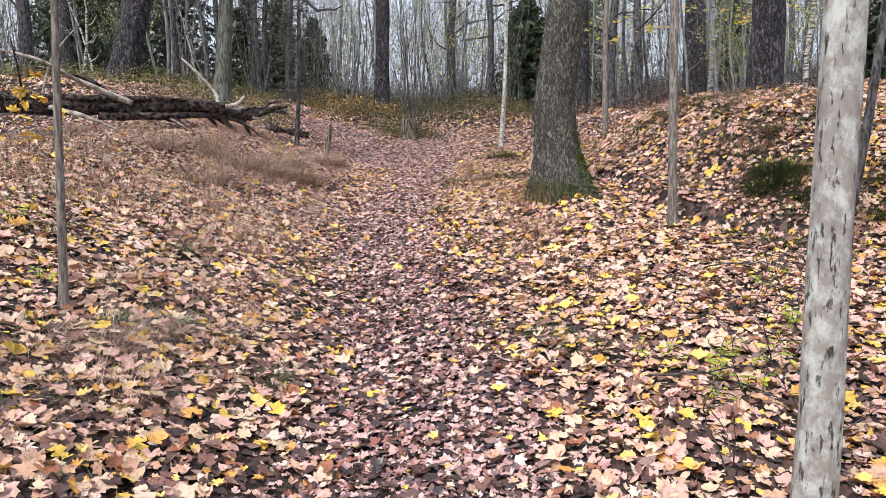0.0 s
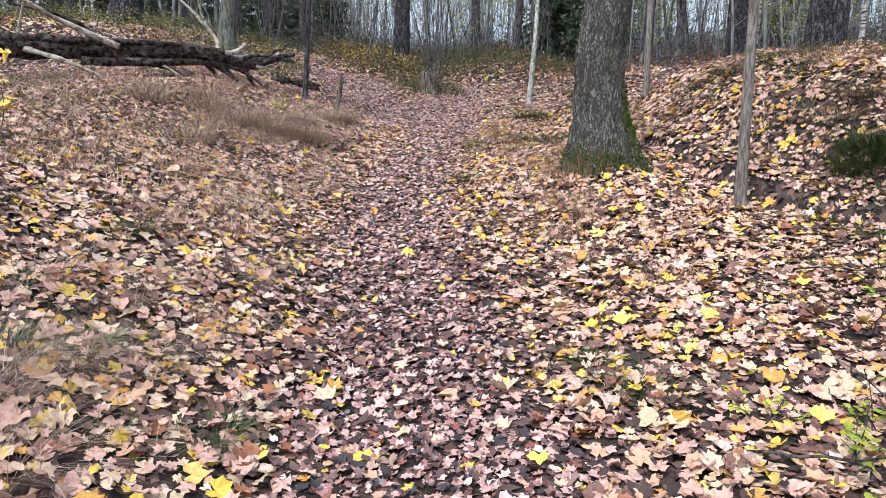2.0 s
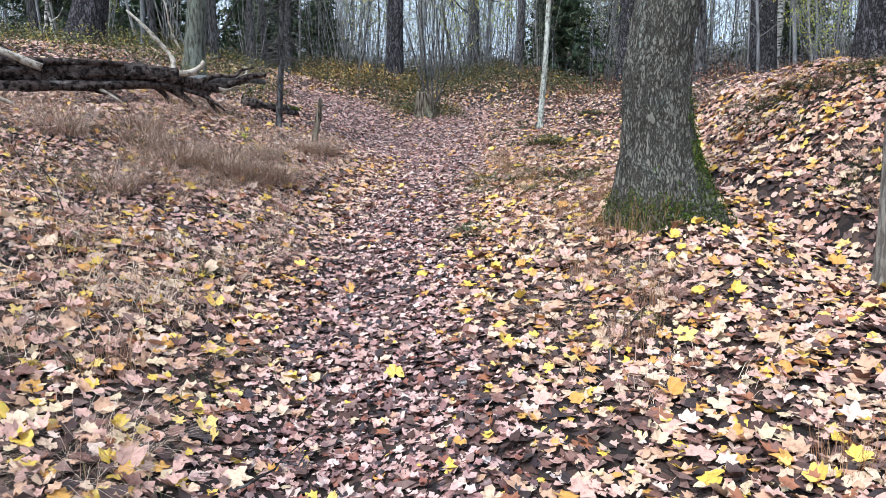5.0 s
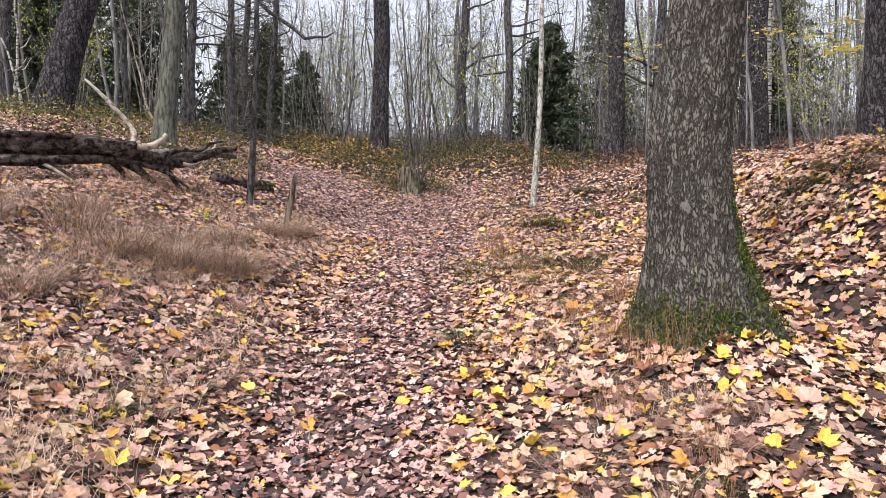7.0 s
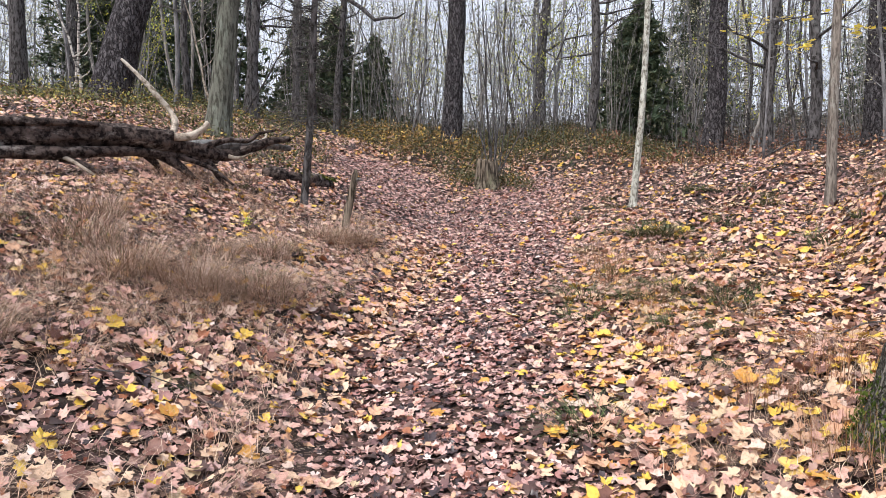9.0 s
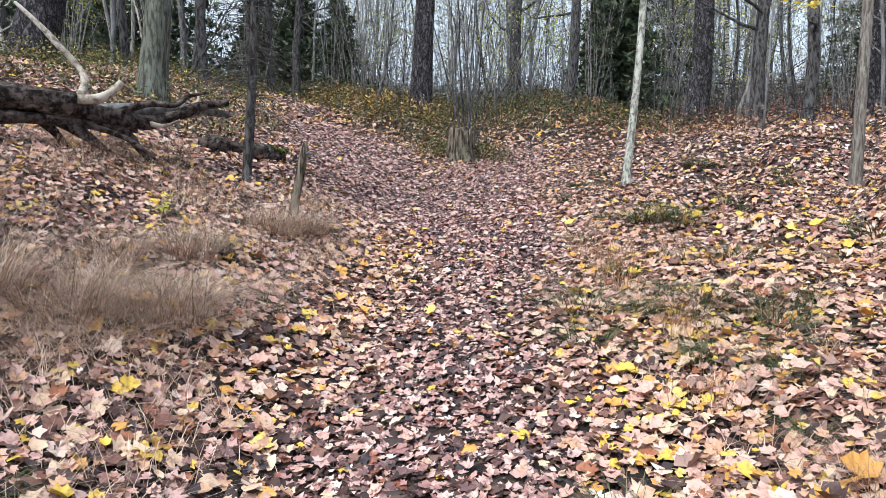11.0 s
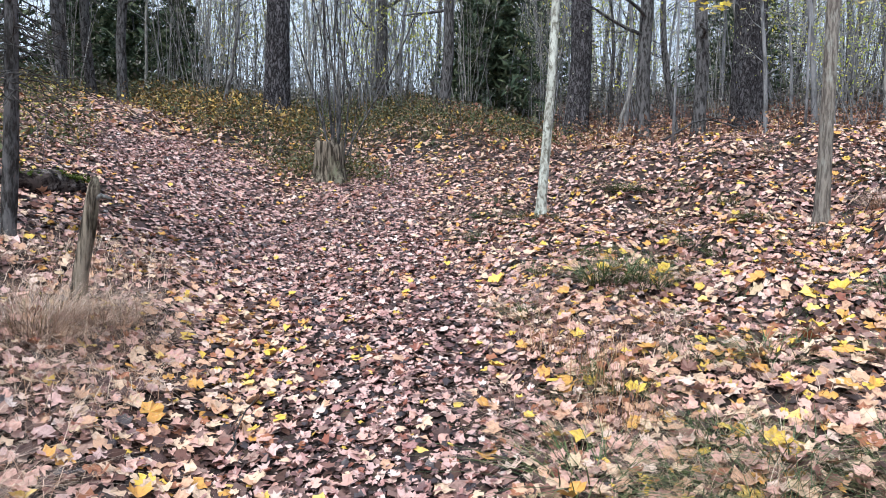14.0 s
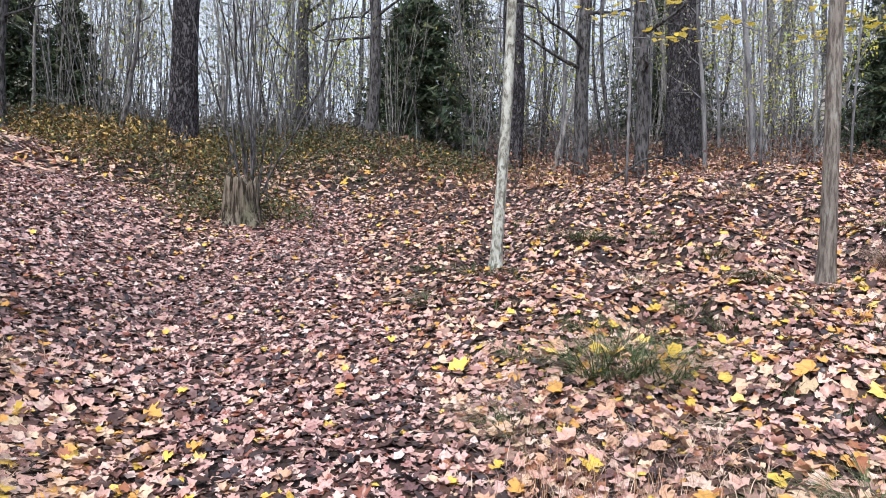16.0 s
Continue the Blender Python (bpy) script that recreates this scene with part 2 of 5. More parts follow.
def soil_material():
    """Dark mould, toned down for the shade in gaps between the leaves, turning to a mat of leaf colours where litter
    lies deep.
    """
    m, n, l, b = material("forest_soil", 0.75, 0.3)
    v = coords(n, l, (1, 1, 1))
    vor = n.new("ShaderNodeTexVoronoi")
    vor.inputs["Scale"].default_value = 13.0
    vor.inputs["Randomness"].default_value = 1.0
    l.new(v, vor.inputs["Vector"])
    sep = n.new("ShaderNodeSeparateColor")
    l.new(vor.outputs["Color"], sep.inputs[0])
    r = ramp(n, [(0, (0.025, 0.018, 0.017)), (0.4, (0.05, 0.034, 0.03)), (0.65, (0.1, 0.064, 0.054)), (0.86, (0.14, 0.09, 0.07)), (0.94, (0.05, 0.032, 0.026))], True)
    l.new(sep.outputs[0], r.inputs[0])
    big, fine = noise_tex(n, l, v, 0.9, 5), noise_tex(n, l, v, 60, 4)
    br = ramp(n, [(0.3, (0.5, 0.47, 0.45)), (0.7, (1.15, 1.1, 1.05))])
    l.new(big.outputs["Fac"], br.inputs[0])
    c = mixer(n, l, 1.0, r.outputs[0], br.outputs[0], "MULTIPLY")
    c = mixer(n, l, 0.5, c, fine.outputs["Color"], "OVERLAY")
    l.new(c, b.inputs["Base Color"])
    bumped(n, l, b, fine.outputs["Fac"], 0.8, 0.02)
    return m


SOIL = soil_material()


# ---- the lie of the land: u across, v ahead, w up from the slope that the path climbs ----
def step(a, b, x):
    """0 at a, 1 at b, smooth between."""
    t = np.clip((np.asarray(x, float) - a) / (b - a), 0, 1)
    return t * t * (3 - 2 * t)


def land(u, v):
    u, v = np.asarray(u, float), np.asarray(v, float)
    base = -0.05 - 0.23 * step(-1, 7, v) - 0.2 * step(8, 20, v)
    d = np.maximum(0, -0.5 - 0.4 * step(4, 9, v) - u)
    left = (0.41 - 0.23 * step(15, 30, v)) * (d - 0.22 * (1 - np.exp(-d / 0.22)))
    left = np.where(left > 2.0, 2.0 + (left - 2.0) * 0.4, left)
    top = 1.3 + 1.1 * step(11, 16, v) + 0.05 * np.maximum(0, -u - 5)
    left = np.where(left > top - 0.3, top - 0.3 * np.exp(-np.maximum(left - top + 0.3, 0) / 0.3), left)
    right = 0.10 * step(0.3, 1.2, u) * step(6, 9, v)
    ridge = 0.42 * step(1.0, 4.8, u) * np.exp(-((v - 16.2) / 2.6) ** 2)
    back = -0.15 * step(18, 24, v) * step(1, 5, u)
    oak = 0.18 * np.exp(-(((u - 1.5) / 0.8) ** 2 + ((v - 8) / 1.0) ** 2))
    r = np.hypot(np.maximum(0, 4.98 - u) / 2.96, (v - 10.1) / np.where(v < 10.1, 5.56, 4.13))
    mound = 0.765 * (1 - step(0.47, 1.0, r)) * (1 - 0.6 * step(7, 12, u))
    knoll = 0.3 * np.exp(-(((u + 1.2) / 1.5) ** 2 + ((v - 18.0) / 1.8) ** 2))
    fork = -0.6 - 0.42 * (v - 13.0)
    rise = step(17.6, 22.5, v) * (1 - step(1.2, 4.6, u)) * (0.2 + 0.32 * step(0.8, 2.0, u - fork)) * (1 - 0.4 * step(27, 36, v))
    ledge = 0.17 * step(1.03, 0.95, r) * step(5.0, 6.2, v) * (1 - step(9.0, 10.5, v)) * (1 - step(4.5, 6, u))
    hummock = 0.075 * step(0.7, 1.8, u) * step(9.5, 11.5, v) * (1 - step(17.5, 19, v)) * (np.sin(3.7 * u + 0.8 * v) * np.sin(3.1 * v - 0.9 * u + 0.7) + 0.5 * np.sin(7.3 * u - 2.1 * v) * np.sin(6.1 * v + 1.4 * u))
    off = np.clip(np.abs(u + 0.3) - 0.5, 0, 1)
    rough = off * (0.03 * np.sin(2.3 * u + 1.1 * v) * np.sin(1.7 * v - 0.6 * u + 1) + 0.018 * np.sin(5.1 * u - 2.2 * v + 2) * np.sin(4.3 * v + 1.9 * u))
    return base + left + right + ridge + back + oak + mound + knoll + rise + ledge + hummock + rough


ROT = np.array(SLOPE.to_3x3())


def out(u, v, w):
    """Slope coordinates to the world; far away the hill levels off."""
    u, v, w = np.broadcast_arrays(np.asarray(u, float), np.asarray(v, float), np.asarray(w, float))
    rho = np.hypot(u, v) + 1e-9
    s = np.where(rho < 40, 1.0, (40 + 25 * (1 - np.exp(-np.maximum(rho - 40, 0) / 25))) / rho)
    p = np.stack([u * s, v * s, w - EYE], -1) @ ROT.T
    p[..., 0] += u - u * s
    p[..., 1] += v - v * s
    p[..., 2] += EYE
    return p


def spot(u, v, lift=0.0):
    return Vector(out(u, v, land(u, v) + lift))


UP = Vector(ROT.T @ np.array([0, 0, 1.0]))
SU, SV = UP.x / UP.z, UP.y / UP.z


# ---- mesh helpers ----
class Geo:
    """Vertices and faces gathered for one mesh."""
    def __init__(self):
        self.v, self.f, self.n = [], [], 0

    def add(self, verts, faces):
        verts = np.asarray(verts, float).reshape(-1, 3)
        self.v.append(verts)
        self.f.extend([tuple(i + self.n for i in f) for f in faces])
        self.n += len(verts)

    def tube(self, pts, radii, sides=8, cap=True, rough=0.0, freq=6.0):
        pts = [Vector(p) for p in pts]
        rings, k = [], len(pts)
        side = None
        for i, p in enumerate(pts):
            d = (pts[min(i + 1, k - 1)] - pts[max(i - 1, 0)]).normalized()
            side = d.orthogonal().normalized() if side is None else (side - d * side.dot(d)).normalized()
            up = d.cross(side)
            for j in range(sides):
                a = 2 * math.pi * j / sides
                o = side * math.cos(a) + up * math.sin(a)
                q = p * (freq * 0.35) + o * radii[i] * freq * 2
                rings.append(p + o * radii[i] * (1 + rough * noise.noise(q) + rough * 0.6 * noise.noise(q * 2.7) if rough else 1))
        faces = [(i * sides + j, i * sides + (j + 1) % sides, (i + 1) * sides + (j + 1) % sides, (i + 1) * sides + j) for i in range(k - 1) for j in range(sides)]
        if cap:
            faces += [tuple(range(sides - 1, -1, -1)), tuple((k - 1) * sides + j for j in range(sides))]
        self.add([tuple(r) for r in rings], faces)

    def mesh(self, name, mat, smooth=True):
        me = bpy.data.meshes.new(name)
        me.from_pydata(np.concatenate(self.v).tolist(), [], self.f)
        me.materials.append(mat)
        if smooth:
            me.polygons.foreach_set("use_smooth", [True] * len(me.polygons))
        me.update()
        return me


def part(name, geo, mat, parent, label="", smooth=True):
    ob = new(name, geo.mesh(name, mat, smooth))
    ob.parent = parent
    return tagged(ob, label, kind="stuff" if name in ("branchwork", "twig_haze") else "")


def flakes(name, template, faces, places, normals, sizes, spins, tilts, mat, curl=0.3, smooth=False, rng=None):
    """Many small flat pieces in one mesh: each a template turned, tilted and curled."""
    n, k = len(places), len(template)
    t = np.asarray(template)
    r2 = (t[:, 0] ** 2 + t[:, 1] ** 2)
    cu = rng.normal(0.35, 1, n) * curl
    fold = rng.normal(0.2, 1, n) * curl
    z = cu[:, None] * r2[None] + fold[:, None] * np.abs(t[:, 0])[None] * 0.7 + rng.normal(0, 0.08, (n, k)) * curl
    worn = 1 + rng.normal(0, 0.11, (n, k))
    loc = np.stack([t[:, 0][None] * worn * rng.uniform(0.7, 1.05, (n, 1)), t[:, 1][None] * worn, z], -1) * sizes[:, None, None]
    nrm = normals + tilts
    nrm /= np.linalg.norm(nrm, axis=1)[:, None]
    ref = np.stack([np.cos(spins), np.sin(spins), np.zeros(n)], -1)
    a = ref - nrm * (ref * nrm).sum(1)[:, None]
    a /= np.linalg.norm(a, axis=1)[:, None] + 1e-9
    c = np.cross(nrm, a)
    v = places[:, None] + loc[..., :1] * a[:, None] + loc[..., 1:2] * c[:, None] + loc[..., 2:] * nrm[:, None]
    me = bpy.data.meshes.new(name)
    fs = np.asarray(faces)
    allf = (fs[None] + (np.arange(n) * k)[:, None, None]).reshape(-1)
    me.vertices.add(n * k)
    me.vertices.foreach_set("co", v.reshape(-1))
    me.loops.add(len(allf))
    me.loops.foreach_set("vertex_index", allf)
    me.polygons.add(len(allf) // fs.shape[1])
    me.polygons.foreach_set("loop_start", np.arange(0, len(allf), fs.shape[1]))
    me.polygons.foreach_set("use_smooth", np.full(len(allf) // fs.shape[1], smooth))
    me.materials.append(mat)
    me.update(calc_edges=True)
    me.validate()
    return me


def maple():
    """A five-lobed leaf, one metre across, as a fan about the foot of its stalk."""
    lobes = [(-150, 0.30), (-128, 0.42), (-112, 0.38), (-80, 0.5), (-63, 0.44), (-45, 0.57), (-28, 0.42), (-14, 0.5), (0, 0.63), (14, 0.5), (28, 0.42), (45, 0.57), (63, 0.44), (80, 0.5), (112, 0.38), (128, 0.42), (150, 0.30)]
    pts = [(0, -0.08)] + [(r * math.sin(radians(a)), r * math.cos(radians(a)) - 0.08) for a, r in lobes]
    return pts, [(0, i + 1, i) for i in range(1, len(pts) - 1)]


def small_maple():
    lobes = [(-150, 0.28), (-95, 0.5), (-68, 0.4), (-45, 0.57), (-22, 0.41), (0, 0.62), (22, 0.41), (45, 0.57), (68, 0.4), (95, 0.5), (150, 0.28)]
    pts = [(0, -0.08)] + [(r * math.sin(radians(a)), r * math.cos(radians(a)) - 0.08) for a, r in lobes]
    return pts, [(0, i + 1, i) for i in range(1, len(pts) - 1)]


def scrap():
    return [(0, -0.5), (0.34, -0.05), (0.05, 0.5), (-0.3, 0.1)], [(0, 1, 2), (0, 2, 3)]


def oval(k=7):
    pts = [(0, 0)] + [(0.32 * math.sin(2 * math.pi * i / k), 0.46 * math.cos(2 * math.pi * i / k)) for i in range(k)]
    return pts, [(0, (i + 1) % k + 1, i + 1) for i in range(k)]


def blade_geo(rng, n, spread, height, lean=0.6, width=0.004, droop=0.5):
    """A tuft of n bent grass blades round the origin."""
    g = Geo()
    for i in range(n):
        a, r = rng.uniform(0, 6.283), spread * math.sqrt(rng.uniform(0, 1))
        x, y = r * math.cos(a), r * math.sin(a)
        h = height * rng.uniform(0.5, 1.1)
        b = a + rng.gauss(0, 0.9)
        k = lean * rng.uniform(0.2, 1.1)
        sx, sy = -math.sin(b) * width, math.cos(b) * width
        row = []
        for j in range(4):
            s = j / 3
            o = h * k * (s + droop * s * s)
            z = h * (s - droop * 0.6 * k * s * s) - 0.015
            wd = (1 - s * 0.85)
            row += [(x + o * math.cos(b) - sx * wd, y + o * math.sin(b) - sy * wd, z), (x + o * math.cos(b) + sx * wd, y + o * math.sin(b) + sy * wd, z)]
        g.add(row, [(2 * j, 2 * j + 1, 2 * j + 3, 2 * j + 2) for j in range(3)])
    return g


# ---- ground ----
def ground_sheet():
    def axis(lo, hi, fine, far):
        mid = np.arange(lo, hi + fine / 2, fine)
        grow = np.geomspace(0.3, far, 26)
        return np.concatenate([lo - grow[::-1], mid, hi + grow])
    us, vs = axis(-9, 9, 0.12, 900), axis(-3, 24, 0.12, 900)
    U, V = np.meshgrid(us, vs)
    P = out(U, V, land(U, V)).reshape(-1, 3)
    nu, nv = len(us), len(vs)
    i = (np.arange(nv - 1)[:, None] * nu + np.arange(nu - 1)[None]).reshape(-1)
    F = np.stack([i, i + 1, i + nu + 1, i + nu], -1)
    me = bpy.data.meshes.new("ground")
    me.from_pydata(P.tolist(), [], F.tolist())
    me.polygons.foreach_set("use_smooth", [True] * len(F))
    me.materials.append(SOIL)
    return tagged(new("ground", me), "dark forest soil with a trodden path climbing between banks", "ground", kind="structure")


ground = ground_sheet()


def path_centre(v):
    return -0.15 - 0.45 * step(2, 8, v) + 0.35 * step(8, 13, v)


def path_mask(u, v):
    """1 on the trodden path, which forks round the stump."""
    right = np.exp(-((u - path_centre(v) - 0.25 * step(15, 20, v)) / (0.62 + 0.1 * step(8, 14, v))) ** 4) * (1 - step(18.8, 20.6, v))
    uc = -0.6 - 0.42 * (v - 13.0)
    left = np.exp(-((u - uc) / 1.0) ** 4) * step(12, 14, v) * (1 - step(24, 27, v))
    return np.clip(right + left, 0, 1)


def normals_at(u, v):
    e = 0.05
    p0, pu, pv = out(u, v, land(u, v)), out(u + e, v, land(u + e, v)), out(u, v + e, land(u, v + e))
    n = np.cross(pu - p0, pv - p0)
    return n / np.linalg.norm(n, axis=1)[:, None]


def strew(name, label, u, v, size, template, mat, rng, lift=0.025, tilt=0.3, curl=0.35):
    n = len(u)
    pl = out(u, v, land(u, v) + rng.uniform(0.004, lift, n))
    pts, fs = template
    me = flakes(name, pts, fs, pl, normals_at(u, v), size, rng.uniform(0, 6.283, n), rng.normal(0, tilt, (n, 3)), mat, curl, smooth=True, rng=rng)
    return tagged(new(name, me), label, "leaf litter", kind="stuff")


rng = np.random.default_rng(7)


def scatter(n, u0, u1, v0, v1, keep, soft=0.0):
    u, v = rng.uniform(u0, u1, n) + rng.normal(0, soft, n), rng.uniform(v0, v1, n) + rng.normal(0, soft, n)
    ok = rng.random(n) < keep(u, v)
    return u[ok], v[ok]


def shrub_mask(u, v):
    """Where low evergreen shrubs stand instead of open litter."""
    far = step(19.4, 20.6, v) * (1 - step(30, 34, v)) * step(-6.5, -4.5, u + 0.42 * (v - 22)) * (1 - step(3.0, 4.4, u))
    nose = step(18.4, 19.6, v) * (1 - step(21, 23, v)) * step(1.3, 1.9, u + 0.6 + 0.42 * (v - 13.0)) * (1 - step(-0.4, 0.1, u))
    return np.clip(np.maximum(far, nose) * (1 - path_mask(u, v)), 0, 1)


def patchy(u, v):
    return 0.5 + 0.5 * np.sin(1.9 * u + 0.7 * v + 0.5) * np.sin(1.3 * v - 1.1 * u + 2)


def foot(u, v):
    """The bare eroded ledge along the foot of the bank."""
    r = np.hypot(np.maximum(0, 4.98 - u) / 2.96, (v - 10.1) / np.where(v < 10.1, 5.56, 4.13))
    return np.exp(-((r - 0.985) / 0.035) ** 2) * step(5.0, 6.2, v) * (1 - step(9.0, 10.5, v)) * (patchy(3.1 * u, 2.7 * v) > 0.3)


def side_keep(u, v):
    thin = 1 - 0.75 * step(16.8, 18.5, v) * step(0.5, 2.5, u) - 0.25 * step(7.5, 9.5, v) * step(-1.6, -2.6, u) * (1 - step(13, 15, v))
    face = np.exp(-((u - 3.6) / 1.0) ** 2) * step(4.6, 5.6, v) * (1 - step(9.5, 11.5, v))
    return (1 - 0.93 * path_mask(u, v)) * (1 - 0.75 * shrub_mask(u, v)) * (0.72 + 0.28 * patchy(u, v)) * thin * (1 - face * (0.12 + 0.4 * (patchy(2.3 * u, 2.1 * v) > 0.42))) * (1 - 0.75 * foot(u, v))


u, v = scatter(76000, -6, 6, 0.1, 19, lambda a, b: 1.0 + 0 * a, 0.3)
strew("shade_toned_leaves", "mouldering leaves matted under the fresh litter, coloured darker for the shade there", u, v, rng.uniform(0.04, 0.1, len(u)), scrap(), UNDER_LEAF, rng, 0.012, 0.18, 0.5)
LITTER = "thick fallen maple and birch leaves, pinkish tan, buff and yellow"
for box, count, lo, hi, tpl in (((-4.6, 4.4, 0.2, 9.0), 24000, 0.04, 0.14, maple()), ((-4.5, 5.0, 8.4, 14.0), 21000, 0.04, 0.12, maple()), ((-4.6, 4.4, 0.2, 9.0), 27000, 0.035, 0.09, small_maple()), ((-4.6, 4.4, 0.2, 9.0), 6000, 0.03, 0.075, oval()),
                                ((4.3, 9, 2.5, 11), 13000, 0.04, 0.12, small_maple()), ((-9, -4.5, 2.5, 9.2), 10000, 0.04, 0.12, small_maple()), ((-7, 7.5, 9.0, 19), 60000, 0.032, 0.115, small_maple()), ((-8, 8, 9.0, 19), 14000, 0.03, 0.08, scrap()), ((-14, 14, 19, 40), 34000, 0.06, 0.14, scrap())):
    u, v = scatter(count, *box, side_keep, 0.4)
    dull = ((u < -1.3) & (v > 7.5) & (rng.random(len(u)) < 0.5)) | ((u > 0.5) & (v > 11.5) & (rng.random(len(u)) < 0.5))
    pale = ~dull & (rng.random(len(u)) < 0.5 - 0.35 * step(5, 9, v))
    for pick, mat in ((~dull & ~pale, SIDE_LEAF), (dull, PATH_LEAF), (pale, NEAR_LEAF)):
        if pick.sum() > 50:
            strew("leaf_litter", LITTER, u[pick], v[pick], (lo + (hi - lo) * rng.beta(1.5, 2.6, pick.sum())) * (0.78 if mat is PATH_LEAF else 1.0), tpl, mat, rng, 0.04, 0.22, 0.45)
for box, count, lo, hi, tpl in (((-1.8, 1.2, 0.1, 12), 38000, 0.025, 0.08, small_maple()), ((-1.8, 1.2, 0.1, 12), 14000, 0.015, 0.045, scrap()), ((-4, 1.8, 12, 19), 36000, 0.028, 0.085, small_maple()),
                                ((-4, 1.8, 12, 19), 12000, 0.02, 0.06, scrap()), ((-9, 1.8, 19, 32), 17000, 0.05, 0.11, scrap())):
    u, v = scatter(count, *box, path_mask, 0.2)
    strew("path_leaves", "trodden pinkish brown maple leaves matted over the footpath", u, v, lo + (hi - lo) * rng.beta(1.5, 2.4, len(u)), tpl, PATH_LEAF, rng, 0.026, 0.22, 0.45)


def outskirts(a, b):
    """Litter all round the walk, thinning out with distance."""
    core = (1 - step(3.8, 5.0, np.abs(a))) * step(-0.2, 0.8, b) * (1 - step(18, 20, b))
    upper = (1 - step(6.4, 7.8, np.abs(a))) * step(8.6, 9.6, b) * (1 - step(18, 20, b))
    return (1 - np.maximum(core, upper)) * (1 - step(8, 22, np.hypot(a, (b - 8) * 0.8)))


u, v = scatter(190000, -22, 22, -14, 26, outskirts)
strew("leaf_litter", LITTER, u, v, 0.07 + 0.13 * rng.beta(1.5, 2.4, len(u)), scrap(), SIDE_LEAF, rng, 0.03, 0.3, 0.4)
u, v = scatter(2600, -8.5, -0.5, 21.0, 27.0, lambda a, b: np.exp(-((b - 23.8) / 1.5) ** 2) * (1 - 0.6 * path_mask(a, b)))
strew("leaf_litter", "bright yellow birch leaves along the crest of the rise", u, v, rng.uniform(0.06, 0.12, len(u)), oval(5), YELLOW_LEAF, rng, 0.16, 0.4, 0.4)


# ---- trees ----
def lean_path(height, lean=(0, 0), bow=0.0, wob=0.02, seed=0, count=10):
    """A trunk's line from the origin up, leaning by metres a metre, bowed and a little crooked."""
    r = random.Random(seed)
    ax, ay = r.uniform(0, 6), r.uniform(0, 6)
    pts = []
    for i in range(count):
        z = height * i / (count - 1)
        s = i / (count - 1)
        pts.append(Vector((lean[0] * z + bow * math.sin(s * 3.1) + wob * math.sin(z * 1.3 + ax) - wob * math.sin(ax), lean[1] * z + wob * math.sin(z * 1.1 + ay) - wob * math.sin(ay), z)))
    return pts


def branch_points(start, direction, length, r, droop=0.0, kinks=5, crook=0.16):
    p, d, out_pts = Vector(start), Vector(direction).normalized(), [Vector(start)]
    for i in range(kinks):
        d = (d + Vector((r.gauss(0, crook), r.gauss(0, crook), r.gauss(0, crook) - droop))).normalized()
        p = p + d * length / kinks
        out_pts.append(p.copy())
    return out_pts


def limbs(path, radius, r, low, count, length, rise, g, twigs=4, thick=0.35, sides=5, top=0.97):
    """Branches with their twigs along a trunk's upper part; returns the tips for leaves."""
    tips, h = [], path[-1].z
    for i in range(count):
        s = min(0.98, low + (top - low) * (i + r.random()) / count)
        k = s * (len(path) - 1)
        a = path[int(k)].lerp(path[min(int(k) + 1, len(path) - 1)], k % 1)
        ang = r.uniform(0, 6.283)
        ln = length * (1.1 - 0.75 * s) * r.uniform(0.6, 1.2)
        pts = branch_points(a, (math.cos(ang), math.sin(ang), rise * r.uniform(0.5, 1.4)), ln, r, -0.03)
        r0 = max(0.006, radius * (1 - s * 0.8) * thick)
        g.tube(pts, [r0 * (1 - 0.8 * j / 5) for j in range(6)], 4 if r0 < 0.03 else sides, False)
        tips += pts[2:]
        for q in range(twigs):
            b = pts[r.randint(1, 5)]
            tw = branch_points(b, (math.cos(ang) + r.gauss(0, 0.8), math.sin(ang) + r.gauss(0, 0.8), rise * 0.6 + r.gauss(0, 0.5)), ln * r.uniform(0.25, 0.5), r, 0, 3)
            g.tube(tw, [r0 * 0.4, r0 * 0.33, r0 * 0.25, r0 * 0.12], 3, False)
            tips += tw[1:]
    return tips


def limbs_one(path, radius, r, s, length, rise, g, twigs):
    """One branch, at the share s of the trunk's height."""
    limbs(path, radius, r, s, 1, length, rise, g, twigs, top=s + 0.03)


def leaf_geo(tips, r, per, spread, size, name, mat, seed):
    rg = np.random.default_rng(seed)
    t = np.repeat(np.array([tuple(p) for p in tips]), per, 0)
    n = len(t)
    pl = t + rg.normal(0, spread, (n, 3))
    pts, fs = scrap()
    return flakes(name, pts, fs, pl, rg.normal(0, 1, (n, 3)) + np.array([0, 0, 0.6]), rg.uniform(0.6, 1.2, n) * size, rg.uniform(0, 6.28, n), np.zeros((n, 3)), mat, 0.3, rng=rg)


